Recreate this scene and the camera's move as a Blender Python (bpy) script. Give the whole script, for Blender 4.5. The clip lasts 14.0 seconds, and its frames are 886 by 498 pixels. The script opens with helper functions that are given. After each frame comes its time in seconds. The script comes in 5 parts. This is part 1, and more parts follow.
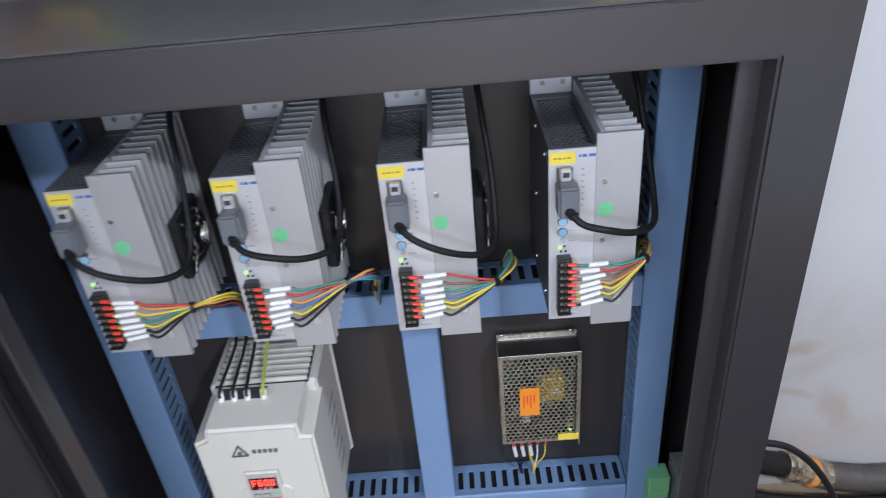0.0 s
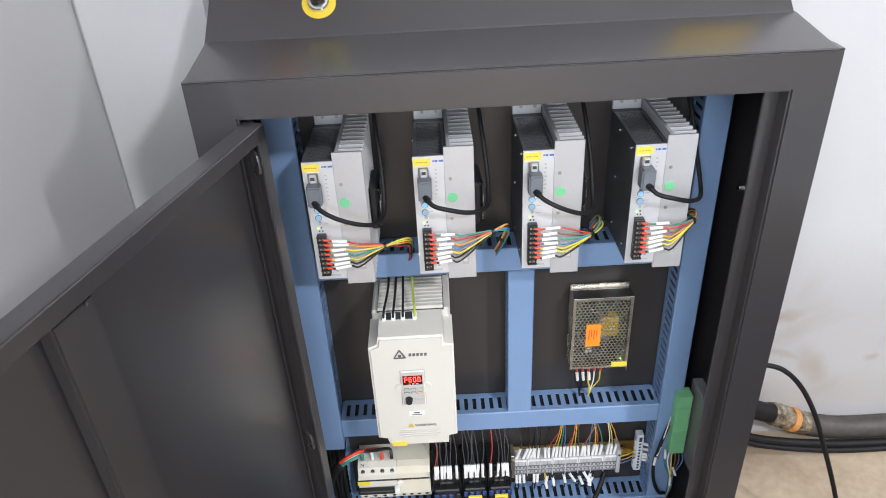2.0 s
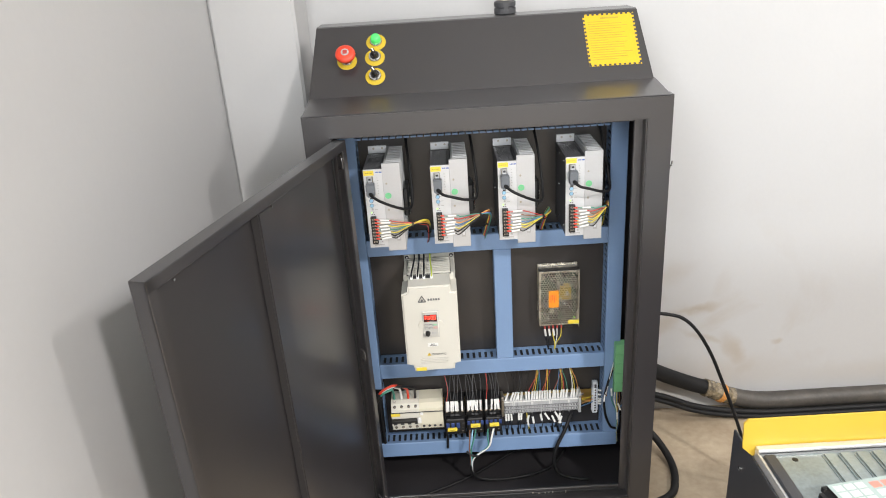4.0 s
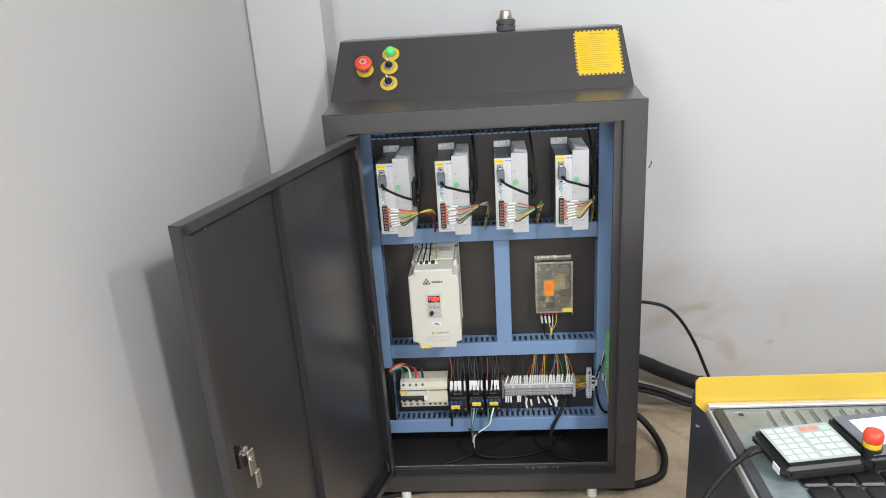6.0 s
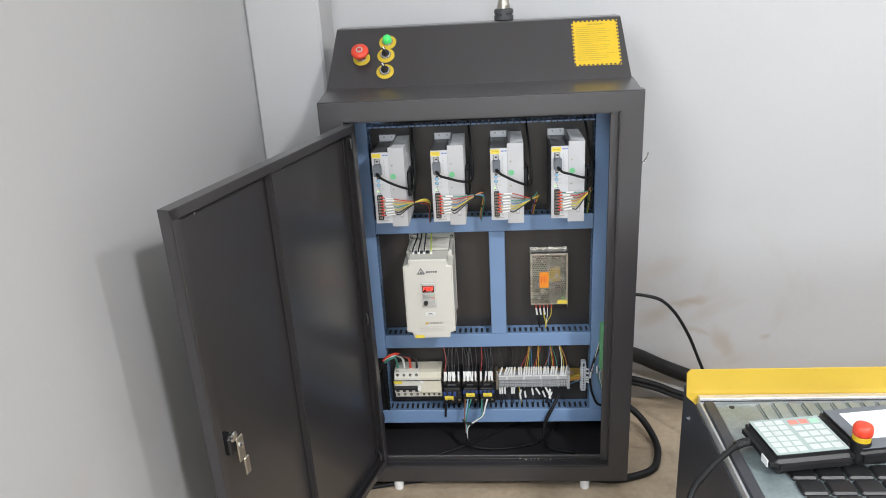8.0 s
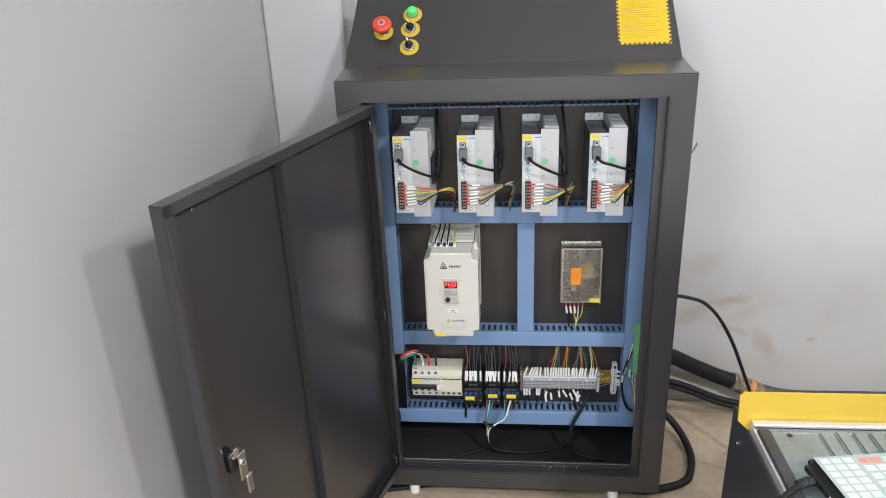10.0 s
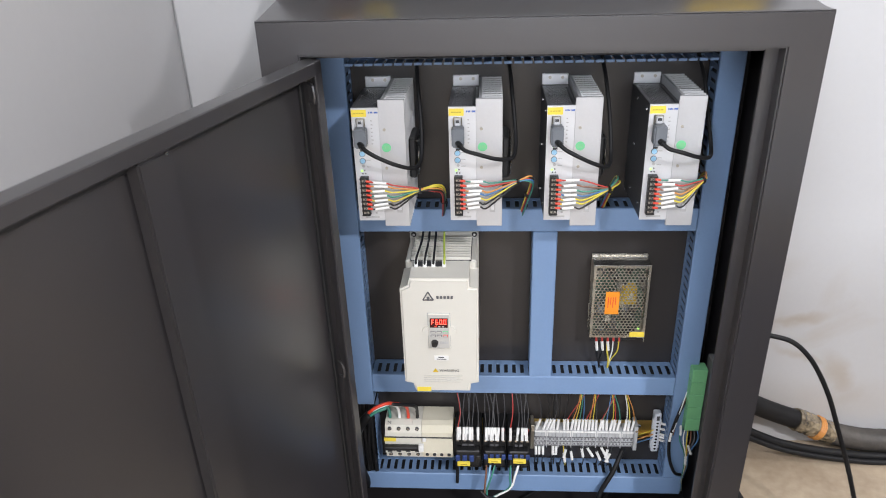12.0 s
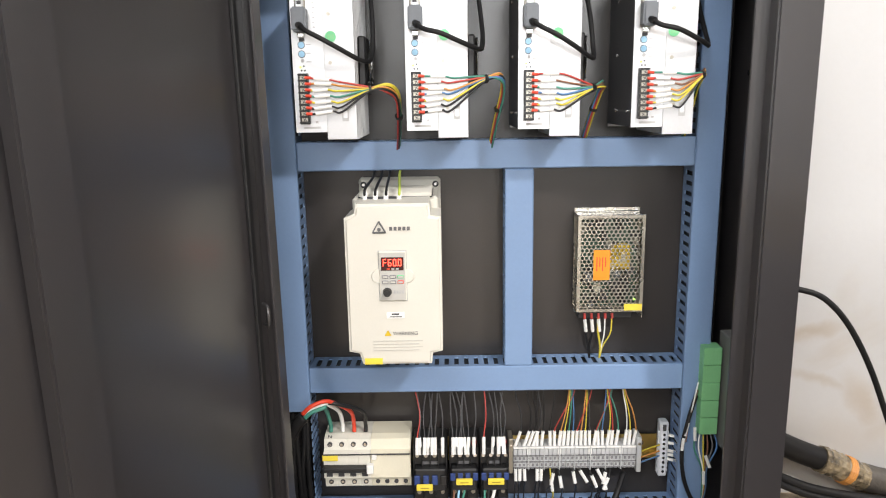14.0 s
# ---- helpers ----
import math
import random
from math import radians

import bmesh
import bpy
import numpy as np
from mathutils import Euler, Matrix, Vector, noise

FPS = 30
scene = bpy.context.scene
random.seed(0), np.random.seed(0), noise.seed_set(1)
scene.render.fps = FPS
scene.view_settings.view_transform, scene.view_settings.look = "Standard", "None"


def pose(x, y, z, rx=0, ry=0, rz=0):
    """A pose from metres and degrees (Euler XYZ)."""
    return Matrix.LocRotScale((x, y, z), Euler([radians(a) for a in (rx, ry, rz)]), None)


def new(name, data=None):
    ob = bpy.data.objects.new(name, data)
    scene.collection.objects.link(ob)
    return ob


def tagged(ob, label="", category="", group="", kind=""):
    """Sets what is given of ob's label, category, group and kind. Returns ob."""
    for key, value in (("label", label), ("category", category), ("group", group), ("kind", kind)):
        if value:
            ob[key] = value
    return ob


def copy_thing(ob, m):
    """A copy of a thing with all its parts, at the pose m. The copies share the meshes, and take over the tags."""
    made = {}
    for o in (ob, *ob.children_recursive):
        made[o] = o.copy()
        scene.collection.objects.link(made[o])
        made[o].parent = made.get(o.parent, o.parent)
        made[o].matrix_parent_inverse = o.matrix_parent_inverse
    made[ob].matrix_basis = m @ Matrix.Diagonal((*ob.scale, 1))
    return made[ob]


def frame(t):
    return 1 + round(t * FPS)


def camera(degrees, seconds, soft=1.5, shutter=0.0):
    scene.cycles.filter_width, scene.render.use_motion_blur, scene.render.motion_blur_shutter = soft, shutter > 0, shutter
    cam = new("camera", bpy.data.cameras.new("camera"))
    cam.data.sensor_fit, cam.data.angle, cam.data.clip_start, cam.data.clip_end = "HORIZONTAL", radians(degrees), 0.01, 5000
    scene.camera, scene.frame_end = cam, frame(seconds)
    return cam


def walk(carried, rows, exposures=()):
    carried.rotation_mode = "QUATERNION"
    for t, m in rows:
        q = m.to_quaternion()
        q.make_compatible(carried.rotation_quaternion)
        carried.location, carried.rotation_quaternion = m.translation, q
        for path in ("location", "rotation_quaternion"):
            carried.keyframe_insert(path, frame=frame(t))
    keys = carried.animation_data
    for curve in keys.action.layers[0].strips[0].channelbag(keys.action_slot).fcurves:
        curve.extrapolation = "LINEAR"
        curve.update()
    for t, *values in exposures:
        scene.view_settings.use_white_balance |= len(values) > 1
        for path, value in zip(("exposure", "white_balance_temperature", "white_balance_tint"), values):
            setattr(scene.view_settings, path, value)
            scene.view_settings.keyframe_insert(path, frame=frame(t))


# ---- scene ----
FLOOR = 1.005  # height of the cabinet's front top edge over the floor
cam = camera(63.44, 14.0, soft=1.0, shutter=0.25)
# seconds, x, y, z over the cabinet's top edge, then the turn about x, y, z
PATH = [
    (0.0, 0.0862, -0.4457, 0.1157, 57.67, 4.68, -1.13),
    (0.5, 0.0465, -0.5793, 0.1663, 59.22, 5.44, 2.48),
    (1.0, -0.0259, -0.6560, 0.2085, 58.32, 4.76, 1.08),
    (1.5, -0.0650, -0.7154, 0.2267, 58.67, 2.98, 0.05),
    (2.0, -0.0825, -0.7274, 0.2246, 58.80, 2.53, -1.70),
    (2.5, -0.0859, -0.7530, 0.2373, 60.61, 2.81, -3.65),
    (3.0, -0.0623, -0.9085, 0.2413, 64.78, 2.40, -2.82),
    (3.5, -0.0514, -1.1325, 0.2548, 66.25, 2.12, 1.43),
    (4.0, -0.0799, -1.3126, 0.2714, 67.23, 3.43, -0.76),
    (6.5, 0.0264, -1.5212, 0.2283, 70.31, 3.35, 3.54),
    (7.0, 0.0285, -1.5206, 0.2266, 70.02, 3.02, 3.42),
    (9.5, 0.0286, -1.4843, 0.2209, 69.13, 2.49, 3.85),
    (10.0, 0.0062, -1.3806, 0.2222, 67.54, 2.18, 5.22),
    (10.5, -0.0441, -1.2437, 0.2338, 65.75, 1.83, 4.31),
    (11.0, -0.0728, -1.1424, 0.2216, 64.62, 1.79, 3.52),
    (11.5, -0.0575, -1.0221, 0.1987, 62.78, 1.75, 2.92),
    (12.0, -0.0555, -0.8907, 0.1268, 64.03, 1.63, 3.32),
    (12.5, -0.0724, -0.8319, -0.0300, 67.76, 1.28, 2.44),
    (13.0, -0.0807, -0.7872, -0.1849, 72.44, 0.88, 1.95),
    (13.5, -0.0903, -0.7858, -0.2530, 76.37, -0.02, 0.79),
    (14.0, -0.0641, -0.8114, -0.2562, 78.00, 0.91, 0.22),
]
EXPOSURES = [(0.0, -0.2, 5900, 15), (0.5, 0.08, 6100, 13), (1.0, 0.2, 6250, 13), (1.5, 0.25, 6300, 13), (2.5, 0.30, 6600, 13), (3.0, 0.34, 6850, 12), (4.0, 0.22, 6950, 11), (6.5, -0.05, 6600, 10), (9.5, -0.1, 6550, 11), (11.0, 0.04, 6650, 12), (12.0, 0.12, 6550, 14), (12.5, 0.22, 6450, 15), (13.0, 0.26, 6700, 14), (14.0, 0.40, 7150, 13)]
walk(cam, [(t, pose(x, y, z + FLOOR, a, b, c)) for t, x, y, z, a, b, c in PATH], EXPOSURES)

# ---------------------------------------------------------------- light
world = bpy.data.worlds.new("world")
scene.world = world
world.use_nodes = True
bg = world.node_tree.nodes["Background"]
bg.inputs[0].default_value = (0.75, 0.8, 0.9, 1)
bg.inputs[1].default_value = 0.25

ROOM_X0, ROOM_X1, ROOM_Y0, ROOM_Y1, ROOM_H = -0.562, 5.6, -6.0, 0.432, 3.0


def area_light(name, m, sx, sy, watts, color):
    data = bpy.data.lights.new(name, "AREA")
    data.shape, data.size, data.size_y, data.energy = "RECTANGLE", sx, sy, watts
    data.color = color
    ob = new(name, data)
    ob.matrix_world = m
    return ob


# ceiling lamps: place, turn about z, length, width, watts
LAMPS = [(1.65, -2.75, -50, 0.36, 0.26, 135), (2.74, -0.95, -15, 0.60, 0.10, 46)]
for lx, ly, turn, long, wide, watts in LAMPS:
    area_light("lamp_light", pose(lx, ly, ROOM_H - 0.09, 0, 0, turn), long, wide, watts, (0.96, 0.97, 1.0))
# daylight through the window in the wall behind the camera
WIN = (-0.5, 1.6, 0.85, 2.25)
area_light("window_daylight", pose((WIN[0] + WIN[1]) / 2, ROOM_Y0 + 0.02, (WIN[2] + WIN[3]) / 2, 90, 0, 0), WIN[1] - WIN[0] - 0.1, WIN[3] - WIN[2] - 0.1, 100, (0.86, 0.93, 1.0))
# and through a window in the side wall, beside the camera
WIN2 = (-2.10, -1.12, 1.35, 2.45)
area_light("side_daylight", pose(ROOM_X0 + 0.02, (WIN2[0] + WIN2[1]) / 2, (WIN2[2] + WIN2[3]) / 2, 90, 0, -90), WIN2[1] - WIN2[0] - 0.1, WIN2[3] - WIN2[2] - 0.1, 50, (0.86, 0.93, 1.0))


# ---------------------------------------------------------------- materials
def material(name, color, rough=0.5, metal=0.0, var=0.12, scale=8.0, grain=120.0, bump=0.05, tint=None, coat=0.0, emit=0.0):
    """Painted or plain surface with variation at two scales and a fine relief."""
    m = bpy.data.materials.new(name)
    m.use_nodes = True
    nt = m.node_tree
    b = nt.nodes["Principled BSDF"]
    tc = nt.nodes.new("ShaderNodeTexCoord")
    big, fine = nt.nodes.new("ShaderNodeTexNoise"), nt.nodes.new("ShaderNodeTexNoise")
    big.inputs["Scale"].default_value, big.inputs["Detail"].default_value = scale, 5
    fine.inputs["Scale"].default_value, fine.inputs["Detail"].default_value = grain, 3
    nt.links.new(tc.outputs["Object"], big.inputs["Vector"])
    nt.links.new(tc.outputs["Object"], fine.inputs["Vector"])
    ramp = nt.nodes.new("ShaderNodeValToRGB")
    c2 = tint or tuple(c * (1 - var * 2) for c in color)
    ramp.color_ramp.elements[0].position, ramp.color_ramp.elements[1].position = 0.3, 0.7
    ramp.color_ramp.elements[0].color, ramp.color_ramp.elements[1].color = (*c2, 1), (*color, 1)
    mix = nt.nodes.new("ShaderNodeMath")
    mix.operation = "MULTIPLY_ADD"
    mix.inputs[1].default_value = 0.3
    nt.links.new(fine.outputs["Fac"], mix.inputs[0])
    sub = nt.nodes.new("ShaderNodeMath")
    sub.operation = "MULTIPLY"
    sub.inputs[1].default_value = 0.7
    nt.links.new(big.outputs["Fac"], sub.inputs[0])
    nt.links.new(sub.outputs[0], mix.inputs[2])
    nt.links.new(mix.outputs[0], ramp.inputs[0])
    nt.links.new(ramp.outputs[0], b.inputs["Base Color"])
    rr = nt.nodes.new("ShaderNodeMapRange")
    rr.inputs[3].default_value, rr.inputs[4].default_value = max(0.03, rough - 0.08), min(1, rough + 0.1)
    nt.links.new(big.outputs["Fac"], rr.inputs[0])
    nt.links.new(rr.outputs[0], b.inputs["Roughness"])
    b.inputs["Metallic"].default_value = metal
    b.inputs["Coat Weight"].default_value, b.inputs["Coat Roughness"].default_value = coat, 0.24
    if bump:
        bn = nt.nodes.new("ShaderNodeBump")
        bn.inputs["Strength"].default_value, bn.inputs["Distance"].default_value = bump, 0.002
        nt.links.new(fine.outputs["Fac"], bn.inputs["Height"])
        nt.links.new(bn.outputs[0], b.inputs["Normal"])
    if emit:
        b.inputs["Emission Color"].default_value = (*color, 1)
        b.inputs["Emission Strength"].default_value = emit
    return m


M_CAB = material("dark_grey_enamel", (0.0315, 0.0292, 0.0315), 0.32, var=0.06, scale=3, grain=500, bump=0.02, coat=0.65)
M_CAB.node_tree.nodes["Principled BSDF"].inputs["Specular IOR Level"].default_value = 0.6
M_PANEL = material("dark_mounting_panel", (0.040, 0.036, 0.035), 0.24, var=0.08, scale=4, grain=400, bump=0.04)
M_BLUE = material("blue_duct_plastic", (0.20, 0.315, 0.515), 0.40, var=0.05, scale=6, grain=300, bump=0.03)
M_VENT = material("grey_vented_steel", (0.15, 0.15, 0.16), 0.34, metal=0.35, var=0.06, scale=20, grain=300, bump=0.03)
M_HEAT = material("anodised_heatsink_face", (0.58, 0.585, 0.60), 0.38, metal=0.55, var=0.05, scale=10, grain=260, bump=0.03)
M_SILVER = material("brushed_aluminium_plate", (0.68, 0.69, 0.71), 0.38, metal=0.5, var=0.04, scale=10, grain=260, bump=0.03)
M_FIN = material("aluminium_heatsink", (0.68, 0.69, 0.70), 0.42, metal=0.3, var=0.06, scale=12, grain=200, bump=0.03)
M_BLACKBOX = material("black_painted_steel", (0.060, 0.061, 0.066), 0.5, var=0.1, scale=12, grain=300, bump=0.05)
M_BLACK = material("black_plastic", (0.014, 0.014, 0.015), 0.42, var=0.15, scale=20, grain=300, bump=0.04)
M_RUBBER = material("black_cable_sheath", (0.014, 0.014, 0.015), 0.5, var=0.15, scale=30, grain=200, bump=0.03)
M_RUBBER.node_tree.nodes["Principled BSDF"].inputs["Specular IOR Level"].default_value = 0.22
M_GREY = material("grey_plastic_hood", (0.15, 0.165, 0.185), 0.5, var=0.08, scale=30, grain=300)
M_CHROME = material("bright_plated_steel", (0.75, 0.75, 0.74), 0.2, metal=1.0, var=0.05, scale=30, grain=200, bump=0.02)
M_STEEL = material("galvanised_steel", (0.46, 0.43, 0.37), 0.33, metal=0.9, var=0.1, scale=25, grain=180, bump=0.03)
M_CREAM = material("cream_plastic", (0.66, 0.64, 0.575), 0.46, var=0.03, scale=8, grain=400, bump=0.04)
M_CREAM2 = material("ivory_breaker_plastic", (0.70, 0.68, 0.60), 0.45, var=0.04, scale=14, grain=400, bump=0.04)
M_WHITE = material("white_sleeve_plastic", (0.82, 0.82, 0.8), 0.45, var=0.04, scale=40, grain=300, bump=0.02)
M_YELLOW = material("yellow_label", (0.66, 0.44, 0.02), 0.5, var=0.05, scale=30, grain=300, bump=0.02)
M_ORANGE = material("orange_label", (0.9, 0.30, 0.02), 0.5, var=0.05, scale=30, grain=300, bump=0.02)
M_RED = material("red_plastic", (0.76, 0.065, 0.03), 0.36, var=0.06, scale=30, grain=300, bump=0.02)
M_GREEN = material("green_plastic", (0.21, 0.54, 0.26), 0.42, var=0.06, scale=25, grain=300, bump=0.03)
M_PCB = material("green_circuit_board", (0.05, 0.11, 0.075), 0.4, var=0.2, scale=60, grain=300, bump=0.05)
M_STICK = material("green_round_sticker", (0.16, 0.58, 0.28), 0.5, var=0.05, scale=60, grain=300, bump=0.0)
M_LBLUE = material("pale_blue_dial", (0.30, 0.55, 0.75), 0.45, var=0.05, scale=60, grain=300, bump=0.0)
M_INK = material("dark_ink", (0.05, 0.05, 0.055), 0.55, var=0.1, scale=60, grain=300, bump=0.0)
M_INKBLUE = material("blue_ink", (0.08, 0.16, 0.5), 0.55, var=0.1, scale=60, grain=300, bump=0.0)
M_INKGREY = material("grey_ink", (0.45, 0.45, 0.45), 0.55, var=0.1, scale=60, grain=300, bump=0.0)
M_LED = material("lit_green_led", (0.35, 1.0, 0.12), 0.4, var=0.0, bump=0.0, emit=1.2)
M_OLIVE = material("faded_print", (0.46, 0.34, 0.04), 0.5, var=0.1, scale=60, bump=0.0)
M_SLOT = material("clamp_recess", (0.20, 0.20, 0.21), 0.6, var=0.1, scale=60, bump=0.0)
M_BAR = material("pale_grey_plastic", (0.66, 0.69, 0.74), 0.45, var=0.05, scale=30, grain=300)
M_FAINT = material("faint_print", (0.56, 0.54, 0.50), 0.55, var=0.05, scale=60, bump=0.0)
M_REDLED = material("lit_red_segment", (1.0, 0.06, 0.04), 0.4, var=0.0, bump=0.0, emit=4.0)
M_REDGLASS = material("dark_red_display_window", (0.045, 0.006, 0.006), 0.2, var=0.05, scale=30, bump=0.0)
M_WGREEN = material("green_wire", (0.05, 0.25, 0.19), 0.4, var=0.05, bump=0.0)
M_WYEL = material("yellow_wire", (0.66, 0.54, 0.06), 0.4, var=0.05, bump=0.0)
M_WRED = material("red_wire", (0.46, 0.05, 0.04), 0.4, var=0.05, bump=0.0)
M_WBLUE = material("blue_wire", (0.07, 0.19, 0.40), 0.4, var=0.05, bump=0.0)
M_WBROWN = material("brown_wire", (0.22, 0.10, 0.06), 0.4, var=0.05, bump=0.0)
M_WORANGE = material("orange_wire", (0.62, 0.27, 0.07), 0.4, var=0.05, bump=0.0)
M_WGREY = material("grey_wire", (0.12, 0.12, 0.125), 0.4, var=0.05, bump=0.0)
M_TERM = material("grey_terminal_plastic", (0.52, 0.53, 0.54), 0.5, var=0.06, scale=40, grain=300, bump=0.04)
M_BRASS = material("brass", (0.66, 0.48, 0.17), 0.32, metal=1.0, var=0.08, scale=30)
M_WDARK = material("dark_grey_wire", (0.045, 0.045, 0.048), 0.45, var=0.05, bump=0.0)
M_TAG = material("bright_yellow_tag", (0.84, 0.66, 0.07), 0.5, var=0.05, scale=30, grain=300, bump=0.02)
M_COLLAR = material("ochre_yellow_collar", (0.62, 0.44, 0.03), 0.42, var=0.06, scale=40, grain=300, bump=0.02)
M_AGED = material("aged_ivory_plastic", (0.70, 0.66, 0.53), 0.42, var=0.05, scale=14, grain=400, bump=0.04)
M_ZINC = material("bright_zinc_sheet", (0.66, 0.63, 0.56), 0.26, metal=0.9, var=0.12, scale=30, grain=180, bump=0.03)
# end plate's steel, coloured dark to stand for what it reflects
M_ENDCAP = material("dark_reflection_steel", (0.16, 0.155, 0.15), 0.18, metal=0.85, var=0.1, scale=20, grain=200, bump=0.02)
M_GNYL = material("green_yellow_wire", (0.42, 0.52, 0.07), 0.4, var=0.05, bump=0.0)
M_BOXGREY = material("grey_box_paint", (0.17, 0.17, 0.165), 0.35, var=0.06, scale=20, grain=300, bump=0.03)
M_PADGREY = material("silver_keypad_film", (0.50, 0.49, 0.46), 0.38, var=0.04, scale=40, grain=300, bump=0.0)
M_NAVY = material("dark_blue_plastic", (0.02, 0.05, 0.19), 0.42, var=0.1, scale=40)


def stained_wall():
    m = material("white_wall_paint", (0.535, 0.535, 0.54), 0.62, var=0.02, scale=2.2, grain=90, bump=0.10)
    nt = m.node_tree
    b = nt.nodes["Principled BSDF"]
    base = b.inputs["Base Color"].links[0].from_socket
    tc = nt.nodes["Texture Coordinate"]
    geo = nt.nodes.new("ShaderNodeSeparateXYZ")
    nt.links.new(tc.outputs["Object"], geo.inputs[0])
    n = nt.nodes.new("ShaderNodeTexNoise")
    n.inputs["Scale"].default_value, n.inputs["Detail"].default_value, n.inputs["Distortion"].default_value = 4.2, 6, 1.4
    nt.links.new(tc.outputs["Object"], n.inputs["Vector"])
    low = nt.nodes.new("ShaderNodeMapRange")  # dirt only in the lowest half metre
    low.inputs[1].default_value, low.inputs[2].default_value = 0.70, 0.20
    nt.links.new(geo.outputs["Z"], low.inputs[0])
    near = nt.nodes.new("ShaderNodeMapRange")  # mostly scuffed where the hose leaves the cabinet
    near.inputs[1].default_value, near.inputs[2].default_value, near.inputs[3].default_value, near.inputs[4].default_value = 1.05, 0.55, 0.25, 1.0
    nt.links.new(geo.outputs["X"], near.inputs[0])
    both = nt.nodes.new("ShaderNodeMath")
    both.operation = "MULTIPLY"
    nt.links.new(low.outputs[0], both.inputs[0])
    nt.links.new(near.outputs[0], both.inputs[1])
    dirt = nt.nodes.new("ShaderNodeMapRange")
    dirt.inputs[1].default_value, dirt.inputs[2].default_value = 0.50, 0.68
    nt.links.new(n.outputs["Fac"], dirt.inputs[0])
    mul = nt.nodes.new("ShaderNodeMath")
    mul.operation = "MULTIPLY"
    nt.links.new(both.outputs[0], mul.inputs[0])
    nt.links.new(dirt.outputs[0], mul.inputs[1])
    weak = nt.nodes.new("ShaderNodeMath")
    weak.operation = "MULTIPLY"
    weak.inputs[1].default_value = 0.35
    nt.links.new(mul.outputs[0], weak.inputs[0])
    # brown scuffs with shapes of their own beside the cabinet: x, z, half length, half width, angle, strength
    wobble = nt.nodes.new("ShaderNodeTexNoise")
    wobble.inputs["Scale"].default_value, wobble.inputs["Detail"].default_value = 16, 4
    nt.links.new(tc.outputs["Object"], wobble.inputs["Vector"])
    shift = nt.nodes.new("ShaderNodeVectorMath")
    shift.operation = "MULTIPLY_ADD"
    shift.inputs[1].default_value, shift.inputs[2].default_value = (0.05, 0.0, 0.05), (-0.025, 0.0, -0.025)
    nt.links.new(wobble.outputs["Color"], shift.inputs[0])
    place = nt.nodes.new("ShaderNodeVectorMath")
    place.operation = "ADD"
    nt.links.new(tc.outputs["Object"], place.inputs[0])
    nt.links.new(shift.outputs[0], place.inputs[1])
    total = weak.outputs[0]
    for sx, sz, half, wide, turn, strength in ((0.590, 0.320, 0.085, 0.017, 8, 0.75), (0.500, 0.285, 0.085, 0.038, 28, 0.55), (0.615, 0.228, 0.090, 0.013, -24, 0.5), (0.700, 0.180, 0.080, 0.030, -58, 0.65), (0.735, 0.12, 0.05, 0.05, 0, 0.4), (0.823, 0.205, 0.022, 0.012, 10, 0.6), (0.50, 0.43, 0.09, 0.04, 20, 0.3), (0.60, 0.11, 0.34, 0.07, 0, 0.35), (1.35, 0.09, 0.7, 0.05, 0, 0.3)):
        spot = nt.nodes.new("ShaderNodeMapping")
        spot.vector_type = "TEXTURE"
        spot.inputs["Location"].default_value, spot.inputs["Rotation"].default_value, spot.inputs["Scale"].default_value = (sx, ROOM_Y1, sz), (0, -radians(turn), 0), (half, 0.1, wide)
        nt.links.new(place.outputs[0], spot.inputs[0])
        far = nt.nodes.new("ShaderNodeVectorMath")
        far.operation = "LENGTH"
        nt.links.new(spot.outputs[0], far.inputs[0])
        soft = nt.nodes.new("ShaderNodeMapRange")
        soft.interpolation_type = "SMOOTHSTEP"
        soft.inputs[1].default_value, soft.inputs[2].default_value, soft.inputs[3].default_value, soft.inputs[4].default_value = 0.0, 1.25, strength * 0.72, 0.0
        nt.links.new(far.outputs["Value"], soft.inputs[0])
        most = nt.nodes.new("ShaderNodeMath")
        most.operation = "MAXIMUM"
        nt.links.new(total, most.inputs[0])
        nt.links.new(soft.outputs[0], most.inputs[1])
        total = most.outputs[0]
    mx = nt.nodes.new("ShaderNodeMix")
    mx.data_type = "RGBA"
    nt.links.new(total, mx.inputs[0])
    nt.links.new(base, mx.inputs[6])
    mx.inputs[7].default_value = (0.36, 0.27, 0.17, 1)
    nt.links.new(mx.outputs[2], b.inputs["Base Color"])
    return m


M_WALL = stained_wall()
M_FLOOR = material("worn_concrete", (0.50, 0.41, 0.30), 0.5, var=0.12, scale=7, grain=60, bump=0.35, tint=(0.29, 0.22, 0.15))
# walls out of view, kept grey so they bounce less light
M_FAR = material("unseen_grey_wall", (0.34, 0.34, 0.33), 0.65, var=0.06, scale=2, grain=80, bump=0.1)
M_CEIL = material("ceiling_paint", (0.78, 0.78, 0.76), 0.7, var=0.02, scale=2, grain=80, bump=0.1)

# ---------------------------------------------------------------- builders
BASE = {}


def thing(name, base, label, category, group="", kind=""):
    """An empty at the base of a thing; heights count from the cabinet's top edge."""
    ob = new(name)
    ob.empty_display_size = 0.02
    ob.location = (base[0], base[1], base[2] + FLOOR)
    BASE[ob.name] = Vector(base)
    return tagged(ob, label, category, group, kind)


